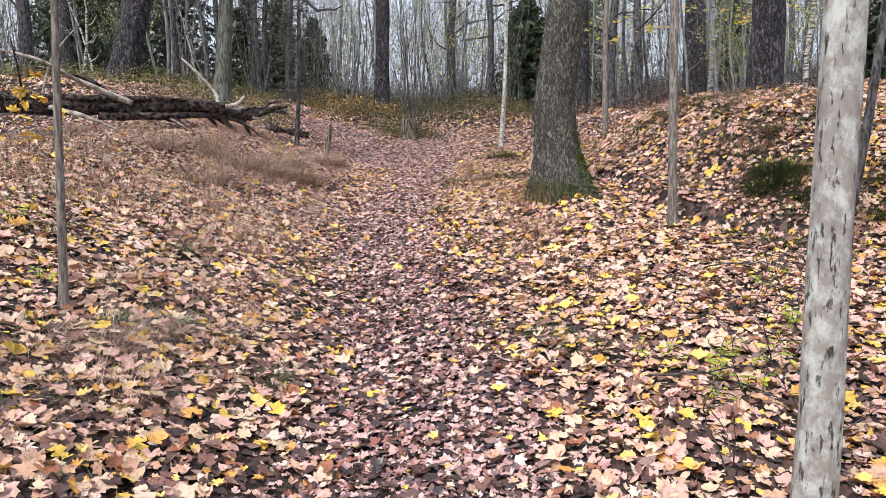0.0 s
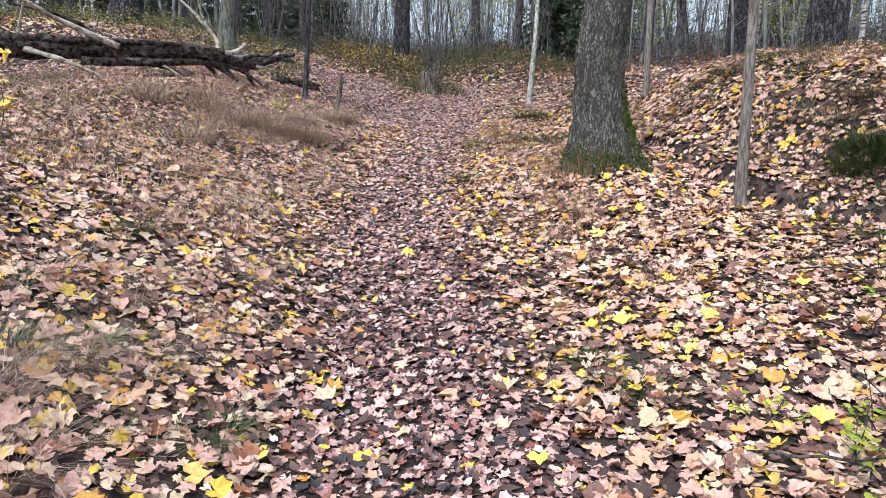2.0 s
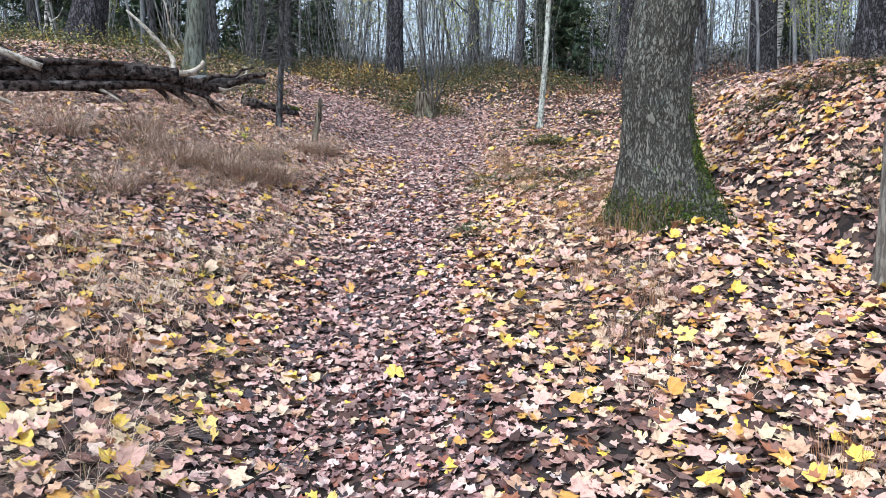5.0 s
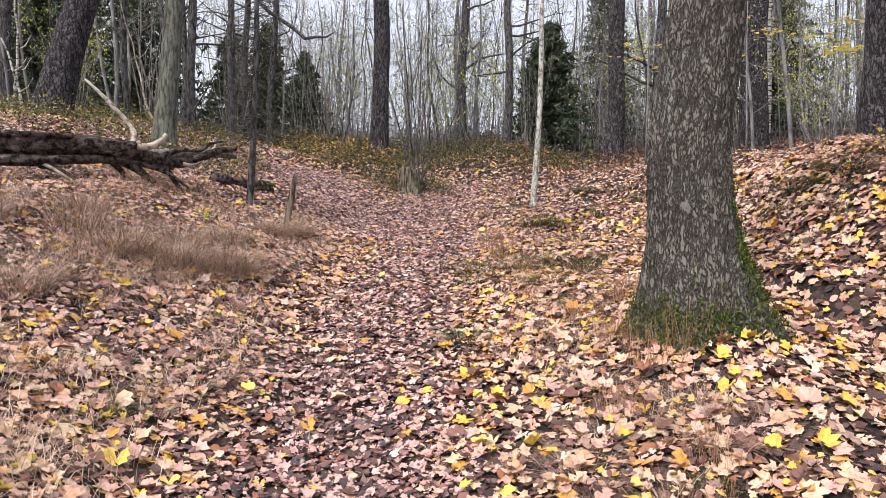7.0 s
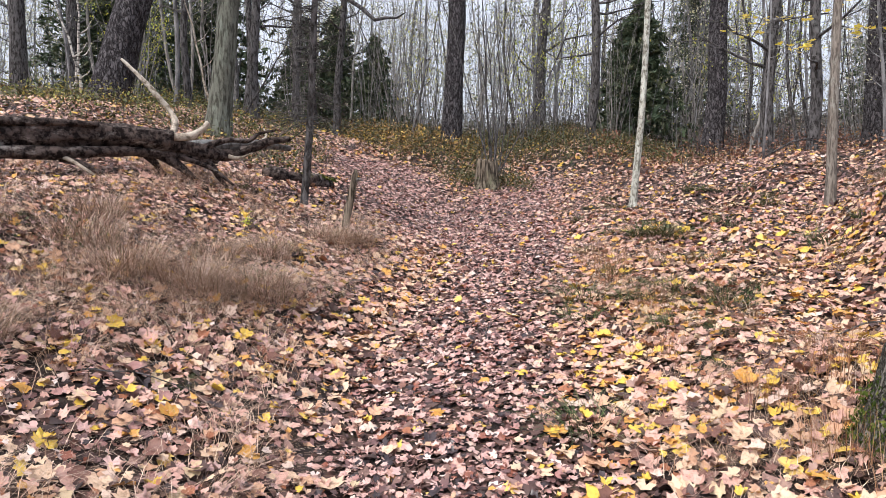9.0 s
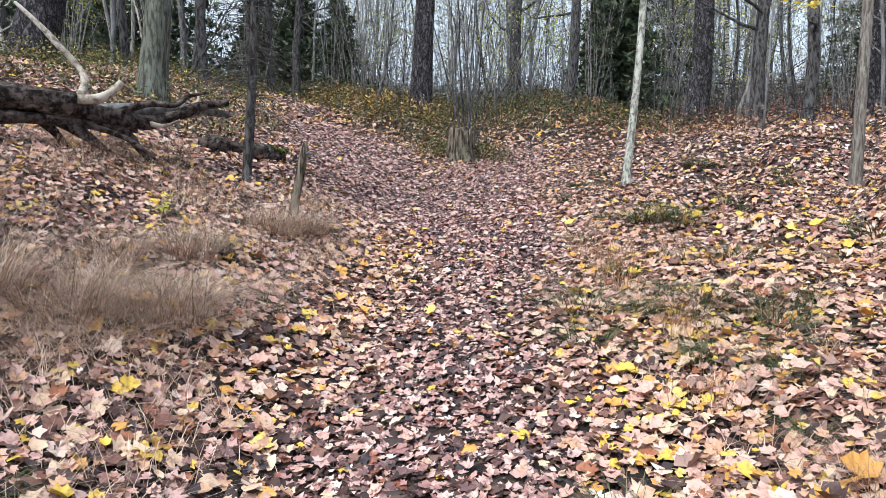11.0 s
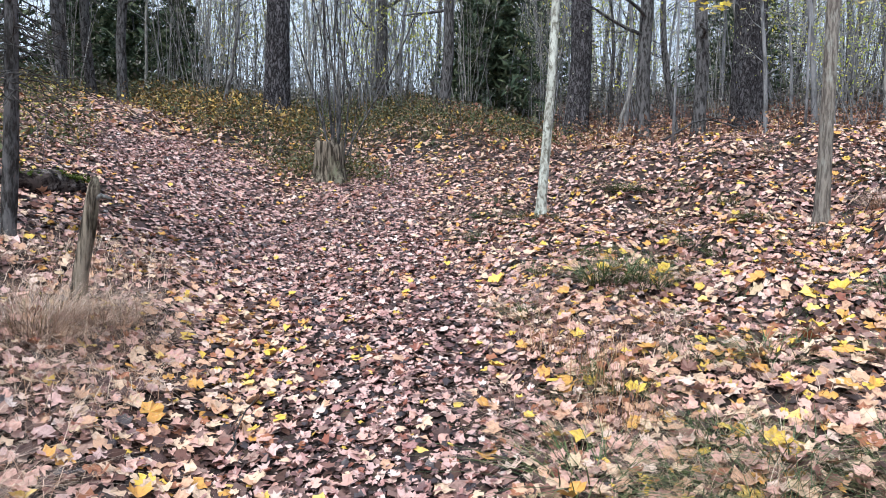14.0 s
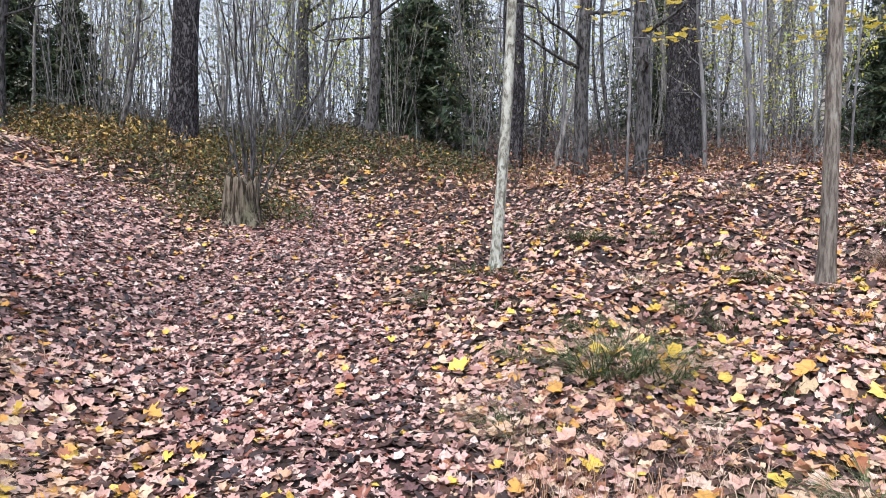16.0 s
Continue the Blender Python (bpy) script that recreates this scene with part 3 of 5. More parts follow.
def make_tree(name, label, base_r, height, mat, lean=(0, 0), bow=0.0, wob=0.03, seed=1, sides=12, low=0.3, count=10, length=2.0, rise=0.6, flare=1.6, twigs=4,
              leaf=None, per=1, leaf_size=0.06, limb_mat=None, rings=12, category="tree", split=False):
    r = random.Random(seed)
    thing = new(name)
    tagged(thing, label, category)
    path = lean_path(height, lean, bow, wob, seed, rings)
    path = [path[0] - Vector((0, 0, 0.12)), path[0] + Vector((0, 0, 0.02)), path[0].lerp(path[1], 0.3)] + path[1:]
    hs = [max(p.z, 0) / height for p in path]
    rad = [base_r * (1 - 0.72 * s) * (1 + (flare - 1) * math.exp(-max(p.z, 0) / (base_r * 1.6))) for s, p in zip(hs, path)]
    g = Geo()
    g.tube(path, rad, sides, True, 0.09 if sides > 12 else 0.0, 8.0)
    part("trunk", g, mat, thing)
    if split:
        for i in range(count):
            g = Geo()
            s = low + (0.95 - low) * i / count
            limbs_one(path[2:], base_r, r, s, length, rise, g, twigs)
            part("branch", g, limb_mat or mat, thing)
    elif count:
        g = Geo()
        tips = limbs(path[2:], base_r, r, low, count, length, rise, g, twigs)
        part("branchwork", g, limb_mat or mat, thing)
        if leaf:
            ob = new("crown", leaf_geo(tips, r, per, 0.12, leaf_size, "crown", leaf, seed))
            ob.parent = thing
            tagged(ob, kind="stuff")
    return thing


def put(thing, u, v, lift=0.0, turn=0.0, scale=1.0, group=""):
    p = spot(u, v, lift)
    thing.matrix_basis = pose(*p, 0, 0, turn) @ Matrix.Scale(scale, 4)
    return tagged(thing, group=group)


def copy_at(thing, u, v, turn, scale=1.0, rx=0.0, ry=0.0):
    return copy_thing(thing, pose(*spot(u, v), rx, ry, turn) @ Matrix.Scale(scale, 4))

# the old oak beside the path
def oak_tree():
    thing = tagged(new("oak_tree"), "old oak with furrowed grey bark and mossy spreading roots", "tree")
    rows, sides, top = 190, 150, 7.0
    path = lean_path(top, (0.02, 0.0), -0.05, 0.03, 4, rows)
    g, verts = Geo(), []
    for p in path:
        p.x += 0.15 * max(0.0, min(p.z, 3.2) - 1.0) + 0.06 * max(0.0, p.z - 3.2) - 0.11 * (1 - math.exp(-p.z / 0.3))
    for i, p in enumerate(path):
        z = p.z - 0.2 * max(0.0, 1 - i / 7)
        r0 = 0.23 - 0.012 * p.z
        for j in range(sides):
            a = 2 * math.pi * j / sides
            toe = max(0.0, math.cos(2.5 * (a - 5.6))) ** 2 * 0.9 + max(0.0, math.cos(3 * a + 0.7)) * 0.5 + 0.35
            flare = 0.22 * toe * math.exp(-max(p.z, 0) / 0.17) + 0.05 * math.exp(-max(p.z, 0) / 0.5)
            q = Vector((math.cos(a) * 2.4, math.sin(a) * 2.4, p.z * 1.6))
            w = noise.noise(q * 2.2) * 0.6
            ridge = abs(noise.noise(Vector((q.x * 4.6 + w, q.y * 4.6 + w, q.z * 3.0)))) + 0.5 * abs(noise.noise(Vector((q.x * 9 + w, q.y * 9, q.z * 6))))
            r = r0 + flare + 0.012 * noise.noise(q * 0.8) + 0.034 * min(ridge, 0.7) - 0.008
            verts.append((p.x + r * math.cos(a), p.y + r * math.sin(a), z))
    g.add(verts, [(i * sides + j, i * sides + (j + 1) % sides, (i + 1) * sides + (j + 1) % sides, (i + 1) * sides + j) for i in range(rows - 1) for j in range(sides)])
    part("trunk", g, OAK, thing)
    rg = np.random.default_rng(3)
    low_verts = [(x, y, z) for x, y, z in verts if rg.random() < 1.0 * math.exp(-max(z - 0.05, 0) / 0.045) + (0.8 * math.exp(-max(z - 0.35, 0) / 0.16) if math.cos(math.atan2(y, x + 0.1) + 0.1) > 0.72 else 0)]
    keep = low_verts
    pl = np.repeat(np.array(keep) * np.array([1.03, 1.03, 1]), 13, 0) + rg.normal(0, 1, (len(keep) * 13, 3)) * np.array([0.01, 0.01, 0.035])
    nr = pl * np.array([1, 1, 0.0]) + np.array([0, 0, 0.1])
    pts, fs = scrap()
    ob = new("moss", flakes("moss", pts, fs, pl, nr / np.linalg.norm(nr, axis=1)[:, None], rg.uniform(0.01, 0.026, len(pl)), rg.uniform(0, 6.28, len(pl)), rg.normal(0, 0.7, (len(pl), 3)), MOSS, 0.4, rng=rg))
    ob.parent = thing
    tagged(ob, "deep green moss over the roots", kind="stuff")
    r = random.Random(8)
    g = Geo()
    crown = lean_path(9.0, (0.05, 0.02), 0.1, 0.12, 6, 10)
    crown = [p + path[-1] - Vector((0, 0, 0.1)) for p in crown]
    g.tube(crown, [0.16 * (1 - 0.09 * i) for i in range(10)], 10)
    limbs(crown, 0.16, r, 0.02, 16, 3.0, 0.5, g, 6)
    part("upper_trunk", g, OAK, thing)
    return thing


put(oak_tree(), 1.48, 7.88, -0.02)

put(make_tree("aspen_tree", "young aspen with pale grey cracked bark close to the path", 0.073, 9.0, PALE, (0.015, 0), 0.03, 0.02, 11, 40, 0.55, 9, 1.4, 0.8, 1.15, rings=40, split=True), 1.2, 2.02, -0.1)
put(make_tree("sapling", "thin straight grey sapling in front of the leafy bank", 0.048, 6.5, SAPLING, (-0.012, 0), 0.01, 0.012, 12, 16, 0.45, 9, 1.0, 0.8, 1.4, rings=20, split=True), 2.34, 6.7)
put(make_tree("sapling", "very thin grey sapling on the grassy slope", 0.026, 4.2, SAPLING, (0.05, 0), 0.0, 0.02, 13, 12, 0.5, 8, 0.8, 0.8, 1.3, rings=20, split=True), -2.15, 3.66)
put(make_tree("sapling", "dark crooked sapling leaning over the bank", 0.042, 5.5, BROWN, (0.14, 0.02), 0.05, 0.03, 14, 12, 0.4, 8, 1.0, 0.6, 1.5, split=True), 3.26, 5.35)
put(make_tree("young_birch", "slim pale greenish birch at the fork of the path", 0.05, 8.5, GREENISH, (0.045, 0.0), -0.03, 0.03, 15, 16, 0.45, 12, 1.3, 0.9, 1.35, rings=24, split=True), 1.45, 14.95)
put(make_tree("sapling", "grey-brown sapling on the leafy ridge", 0.058, 7.5, SAPLING, (0.01, 0), -0.02, 0.02, 16, 16, 0.42, 10, 1.2, 0.7, 1.4, rings=20, split=True), 3.35, 13.4)
put(make_tree("pine_tree", "thick leaning pine with deeply plated dark bark", 0.33, 17, PINE, (0.235, 0.03), 0.1, 0.05, 17, 32, 0.55, 14, 2.6, 0.2, 1.3), -8.0, 18.6)
put(make_tree("beech_tree", "smooth grey-green trunk leaning beside the fallen log", 0.175, 14, MOSSY, (0.1, 0.0), 0.05, 0.04, 18, 24, 0.18, 14, 2.8, 0.35, 1.4, split=True), -4.75, 16.0)
put(make_tree("pine_tree", "tall straight pine with grey plated bark", 0.245, 18, PINE, (0.0, 0), 0.05, 0.04, 19, 28, 0.6, 12, 2.4, 0.2, 1.2), -1.6, 22.6)
put(make_tree("pine_tree", "dark pine standing behind the pale young birch", 0.26, 19, PINE, (0.005, 0), 0.05, 0.04, 20, 24, 0.6, 12, 2.4, 0.2, 1.2), 5.15, 24.1)
put(make_tree("pine_tree", "thick purple-grey pine with coarse bark plates", 0.36, 19, PINE, (0.01, 0), 0.0, 0.04, 21, 28, 0.6, 12, 2.6, 0.2, 1.2), 8.6, 22.6)
put(make_tree("pine_tree", "thick old pine rising behind the leafy bank", 0.36, 19, PINE, (0.0, 0), 0.0, 0.04, 22, 28, 0.6, 12, 2.6, 0.2, 1.2), 7.4, 15.4)
put(make_tree("birch_tree", "slim white birch behind the thick pine", 0.1, 14, BIRCH, (0.0, 0), 0.0, 0.05, 23, 12, 0.4, 12, 1.6, 0.7, 1.2), 9.9, 24.6)
for k, (u, v, r0, ln) in enumerate([(-4.9, 24.4, 0.105, 0.03), (-5.75, 25.2, 0.11, 0.0), (-6.1, 24.5, 0.1, 0.0), (5.94, 20.0, 0.12, 0.0), (5.6, 21.5, 0.14, 0.01), (0.85, 27.0, 0.17, 0.02), (1.97, 24.0, 0.13, 0.0),
                                    (-7.0, 20.0, 0.08, 0.0), (-5.95, 21.0, 0.11, 0.0), (-12.3, 22.0, 0.2, 0.02), (-11.8, 23.5, 0.17, 0.0), (-5.4, 22.5, 0.08, 0.0), (-6.9, 23.0, 0.09, 0.01)]):
    thin_pine = put(make_tree("pine_tree", "slender brown-barked pine in the wood beyond the path", r0, 15, BROWN, (ln, 0), 0.05, 0.06, 40 + k, 12, 0.12, 22, 1.8, 0.25, 1.3, 4), u, v, group="slender pines")
    if k == 0:
        base = spot(u, v)
        g = Geo()
        g.tube([Vector(out(*p)) - base for p in ((-4.75, 24.5, 4.75), (-4.4, 24.4, 4.4), (-3.8, 24.1, 3.95), (-3.45, 23.9, 3.6), (-3.1, 23.7, 3.6), (-2.8, 23.5, 3.55), (-2.55, 23.4, 3.65))], [0.06, 0.055, 0.055, 0.05, 0.04, 0.03, 0.012], 8)
        part("branch", g, BROWN, thin_pine)


# twiggy dead conifer beside the left-hand slope
def twiggy():
    thing = tagged(new("dead_conifer"), "thin dead conifer with a haze of fine bare twigs", "tree")
    path = lean_path(5.5, (0.05, 0.0), 0.0, 0.02, 31, 14)
    g = Geo()
    g.tube([path[0] - Vector((0, 0, 0.1))] + path, [0.06] + [0.048 * (1 - 0.75 * i / 13) for i in range(14)], 14, True, 0.12, 12.0)
    part("trunk", g, BROWN, thing)
    r, g = random.Random(5), Geo()
    for i in range(430):
        z = r.uniform(0.85, 5.4)
        a = r.uniform(0, 6.283)
        st = path[0].lerp(path[-1], z / 5.5)
        ln = (0.65 - 0.08 * z) * r.uniform(0.6, 1.1)
        pts = branch_points(st, (math.cos(a), math.sin(a), r.uniform(-0.35, 0.2)), ln, r, 0.03, 4)
        g.tube(pts, [0.006, 0.005, 0.004, 0.003, 0.0015], 3, False)
        for q in range(4):
            b = pts[r.randint(1, 4)]
            g.tube(branch_points(b, (math.cos(a) + r.gauss(0, 0.9), math.sin(a) + r.gauss(0, 0.9), r.gauss(-0.2, 0.4)), ln * 0.4, r, 0.03, 2), [0.003, 0.0025, 0.001], 3, False)
    part("twig_haze", g, DARK_TWIG, thing)
    return thing


put(twiggy(), -2.61, 13.12)


def broken_post():
    thing = tagged(new("broken_stem"), "short broken grey stem standing in dry grass", "dead stem")
    g = Geo()
    g.tube([(-0.02, 0, -0.1), (0, 0, 0.0), (0.03, 0.0, 0.2), (0.07, 0, 0.42), (0.085, 0, 0.5), (0.11, 0.0, 0.64), (0.115, 0.01, 0.7)], [0.05, 0.046, 0.04, 0.037, 0.035, 0.033, 0.015], 14, True, 0.15, 12.0)
    part("stem", g, STUMPWOOD, thing)
    g = Geo()
    g.tube([(0.11, 0, 0.58), (0.15, -0.01, 0.6), (0.2, -0.02, 0.585)], [0.02, 0.014, 0.006], 8)
    part("snag", g, GREY, thing)
    return thing


put(broken_post(), -1.97, 12.3)


def stump():
    thing = tagged(new("tree_stump"), "weathered grey tree stump with ragged top in low shrubs", "stump")
    g, sides, verts = Geo(), 64, []
    levels = [-0.15, 0.0, 0.06, 0.15, 0.28, 0.4, 0.46, 0.5]
    for i, z in enumerate(levels):
        for j in range(sides):
            a = 2 * math.pi * j / sides
            r = 0.205 - 0.05 * z + 0.1 * math.exp(-max(z, 0) / 0.09) * (0.6 + 0.4 * math.sin(5 * a)) + 0.02 * noise.noise(Vector((math.cos(a) * 4, math.sin(a) * 4, z * 0.8))) + 0.012 * math.sin(19 * a + 2 * math.sin(3 * a))
            top = 0.16 * noise.noise(Vector((math.cos(a) * 2.5, math.sin(a) * 2.5, 3.0))) if i > 4 else 0
            verts.append((r * math.cos(a), r * math.sin(a), z + top))
    n = len(verts)
    verts += [(0.12 * math.cos(2 * math.pi * j / sides), 0.12 * math.sin(2 * math.pi * j / sides), 0.43 + 0.03 * noise.noise(Vector((j * 0.4, 0, 0)))) for j in range(sides)] + [(0, 0, 0.4)]
    faces = [(i * sides + j, i * sides + (j + 1) % sides, (i + 1) * sides + (j + 1) % sides, (i + 1) * sides + j) for i in range(len(levels)) for j in range(sides)]
    faces += [(n + j, n + (j + 1) % sides, n + sides) for j in range(sides)]
    g.add(verts, faces)
    part("wood", g, STUMPWOOD, thing)
    return thing


put(stump(), -0.62, 17.5, -0.02)


def hazel(seed, stems, height, spread, mat=RODS, leaf=None, name="hazel_bush", label="many-stemmed bare hazel with thin grey rods"):
    thing = tagged(new(name), label, "bush")
    r, tips = random.Random(seed), []
    for i in range(stems):
        a = r.uniform(0, 6.283)
        ln = height * r.uniform(0.6, 1.1)
        d = r.uniform(0.05, spread)
        pts = branch_points((0.25 * math.cos(a) * r.random(), 0.25 * math.sin(a) * r.random(), -0.05), (math.cos(a) * d, math.sin(a) * d, 1), ln, r, -0.02, 8, 0.06)
        r0 = r.uniform(0.008, 0.02)
        g = Geo()
        g.tube(pts, [r0 * (1 - 0.1 * j) for j in range(9)], 6, False)
        for q in range(7):
            b = pts[r.randint(3, 8)]
            tw = branch_points(b, (r.gauss(0, 0.6), r.gauss(0, 0.6), 0.8), ln * r.uniform(0.1, 0.25), r, 0, 3)
            g.tube(tw, [r0 * 0.35, r0 * 0.3, r0 * 0.2, r0 * 0.1], 3, False)
            tips += tw[1:]
        part("stem", g, mat, thing)
    if leaf:
        ob = new("crown", leaf_geo(tips, r, 3, 0.12, 0.075, "crown", leaf, seed))
        ob.parent = thing
        tagged(ob, kind="stuff")
    return thing


put(hazel(3, 11, 4.6, 0.5, BROWN, label="many-stemmed bare hazel growing behind the stump"), -0.5, 18.25)
rod = put(hazel(5, 13, 5.2, 0.22), -3.4, 25.0, group="hazel bushes")
leafy = put(hazel(6, 9, 3.8, 0.35, TWIG, LIME_LEAF, "leafy_bush", "thin bush with few lime-yellow leaves"), 1.2, 26.0, group="leafy bushes")
for u, v, a, s in [(-4.4, 26.5, 60, 0.9), (-2.7, 27.0, 130, 1.0), (-3.8, 29.0, 200, 1.1), (-0.4, 24.5, 20, 0.9), (0.6, 27.5, 300, 1.0), (2.8, 25.5, 90, 0.95), (-9.0, 21.5, 10, 0.9), (-8.2, 24.0, 80, 1.1), (-6.0, 24.5, 170, 0.9), (5.2, 26.5, 40, 1.0), (9.5, 25.5, 140, 1.0), (11.5, 24, 250, 1.0)]:
    copy_at(rod, u, v, a, s)
for u, v, a, s in [(-9.6, 22.2, 300, 0.8), (0.2, 24.0, 200, 0.85), (9.6, 21.0, 20, 0.8), (8.6, 19.4, 130, 0.7), (6.6, 24.0, 10, 0.9), (-10.5, 24.5, 30, 1.0), (7.2, 27.0, 100, 1.1), (10.8, 21.5, 220, 1.0), (-4.0, 33.0, 10, 1.2), (12.5, 27.0, 60, 1.2), (3.2, 31.0, 60, 1.2)]:
    copy_at(leafy, u, v, a, s)


# ---- the fallen tree on the left-hand slope ----
def fallen_tree():
    thing = tagged(new("fallen_tree"), "dark fallen tree trunk with broken forked branches lying on the slope", "fallen tree")

    def bough(name, pts, r0, r1, mat, sides=10, label=""):
        P = [Vector(out(*p)) for p in pts]
        fine = []
        for i in range(len(P) - 1):
            a, b, c, d = P[max(i - 1, 0)], P[i], P[i + 1], P[min(i + 2, len(P) - 1)]
            for k in range(8):
                t = k / 8
                fine.append(0.5 * ((2 * b) + (c - a) * t + (2 * a - 5 * b + 4 * c - d) * t * t + (3 * b - a - 3 * c + d) * t ** 3))
        fine.append(P[-1])
        n = len(fine)
        g = Geo()
        g.tube(fine, [(r0 + (r1 - r0) * i / (n - 1)) * (1 + 0.2 * noise.noise(fine[i] * 4)) for i in range(n)], sides, True, 0.3, 9.0)
        return part(name, g, mat, thing, label)

    bough("trunk", [(-9.2, 8.2, 1.95), (-7.6, 9.0, 1.72), (-6.0, 9.95, 1.52), (-4.85, 10.9, 1.32), (-4.15, 11.6, 1.24), (-3.6, 12.15, 1.12)], 0.165, 0.095, DEADWOOD, 24)
    bough("bough", [(-3.7, 12.05, 1.12), (-3.45, 12.4, 0.98), (-3.28, 12.7, 0.9), (-3.09, 12.9, 0.94), (-2.9, 13.05, 1.0), (-2.7, 13.2, 1.01)], 0.09, 0.03, DEADWOOD, 12)
    bough("bough", [(-3.6, 12.3, 1.04), (-3.3, 12.75, 1.0), (-3.05, 13.0, 0.98), (-2.75, 13.3, 0.9)], 0.075, 0.035, GREY, 12)
    bough("bough", [(-3.9, 11.95, 1.1), (-3.7, 12.1, 0.98), (-3.55, 12.2, 0.82), (-3.42, 12.35, 0.58)], 0.065, 0.025, DEADWOOD)
    bough("bough", [(-3.85, 12.0, 1.04), (-3.74, 12.08, 0.86), (-3.66, 12.12, 0.6)], 0.05, 0.02, DEADWOOD)
    bough("bough", [(-3.55, 12.35, 0.95), (-3.38, 12.5, 0.82), (-3.34, 12.55, 0.7), (-3.28, 12.65, 0.52)], 0.05, 0.015, DEADWOOD)
    bough("bough", [(-3.7, 12.05, 1.15), (-3.45, 12.2, 1.14), (-3.33, 12.27, 1.19), (-3.26, 12.32, 1.26)], 0.05, 0.028, BLEACHED)
    bough("bough", [(-3.8, 12.5, 1.1), (-3.9, 12.9, 1.34), (-4.1, 12.9, 1.66), (-4.25, 12.9, 1.85), (-4.4, 12.9, 2.02)], 0.042, 0.015, BLEACHED, label="bleached upright branch")
    bough("bough", [(-4.6, 10.9, 1.35), (-5.2, 10.5, 1.78), (-5.5, 10.25, 2.06), (-5.9, 10.0, 2.24)], 0.045, 0.018, BLEACHED)
    bough("bough", [(-4.7, 10.95, 1.3), (-5.04, 10.8, 1.68), (-5.35, 10.5, 1.88), (-5.7, 10.4, 1.98)], 0.04, 0.015, DEADWOOD)
    bough("bough", [(-5.5, 10.2, 1.42), (-5.0, 10.2, 1.22), (-4.65, 10.3, 1.0)], 0.04, 0.02, BLEACHED)
    bough("bough", [(-4.5, 11.2, 1.15), (-4.25, 11.35, 1.06), (-4.0, 11.4, 0.86)], 0.032, 0.015, BLEACHED)
    bough("bough", [(-5.8, 9.9, 1.5), (-5.5, 9.6, 1.65), (-5.3, 9.3, 1.95), (-5.25, 9.2, 2.3)], 0.025, 0.008, DEADWOOD)
    bough("bough", [(-3.05, 13.0, 0.98), (-2.95, 13.1, 1.05), (-2.98, 13.15, 1.15)], 0.02, 0.008, BLEACHED)
    bough("bough", [(-6.4, 9.5, 1.7), (-5.2, 10.45, 1.5), (-4.5, 11.1, 1.4), (-4.0, 11.6, 1.32)], 0.06, 0.03, DEADWOOD, 14)
    bough("bough", [(-5.0, 10.6, 1.2), (-4.3, 11.3, 1.1), (-3.85, 11.85, 1.04), (-3.5, 12.35, 0.92), (-3.35, 12.6, 0.86)], 0.065, 0.04, DEADWOOD, 14)
    bough("bough", [(-3.45, 12.4, 1.0), (-3.2, 12.6, 1.06), (-3.05, 12.8, 1.03), (-2.95, 12.9, 1.1), (-2.8, 13.0, 1.12)], 0.035, 0.012, DEADWOOD)
    bough("bough", [(-3.3, 12.65, 0.92), (-3.15, 12.7, 0.86), (-3.0, 12.75, 0.9)], 0.03, 0.01, BLEACHED)
    bough("bough", [(-3.6, 12.2, 0.95), (-3.3, 12.3, 0.8), (-3.1, 12.35, 0.6)], 0.03, 0.01, DEADWOOD)
    bough("bough", [(-4.3, 11.4, 1.05), (-4.1, 11.45, 0.95), (-3.9, 11.5, 0.78)], 0.045, 0.015, DEADWOOD)
    bough("bough", [(-6.2, 9.7, 1.4), (-6.0, 9.45, 1.55), (-5.6, 9.2, 1.45)], 0.04, 0.015, BLEACHED)
    bough("bough", [(-6.6, 9.5, 1.75), (-6.3, 9.6, 2.2), (-6.1, 9.7, 2.6), (-6.2, 9.8, 3.0)], 0.03, 0.01, BLEACHED)
    bough("bough", [(-5.6, 10.3, 1.6), (-5.4, 10.4, 2.1), (-5.0, 10.5, 2.5)], 0.02, 0.006, BLEACHED)
    return thing


fallen_tree()


def leaning_stem(label, pts, r0, mat):
    thing = tagged(new("dead_sapling"), label, "tree")
    base = Vector(out(*pts[0]))
    P = [Vector(out(*p)) - base for p in pts]
    fine = [P[0] - Vector((0, 0, 0.15))] + [P[i].lerp(P[i + 1], k / 4) + Vector((0.02 * math.sin(3 * i + 2 * k), 0.02 * math.cos(2 * i + 3 * k), 0)) for i in range(len(P) - 1) for k in range(4)] + [P[-1]]
    g = Geo()
    g.tube(fine, [r0 * (1 - 0.7 * i / (len(fine) - 1)) for i in range(len(fine))], 9, True, 0.12, 9.0)
    part("stem", g, mat, thing)
    g = Geo()
    for k in (len(fine) // 2, 2 * len(fine) // 3):
        g.tube([fine[k], fine[k] + Vector((0.16, 0.05, 0.12)), fine[k] + Vector((0.3, 0.02, 0.32))], [r0 * 0.35, r0 * 0.25, r0 * 0.1], 5)
    part("twigs", g, mat, thing)
    thing.matrix_basis = Matrix.Translation(base)
    return thing


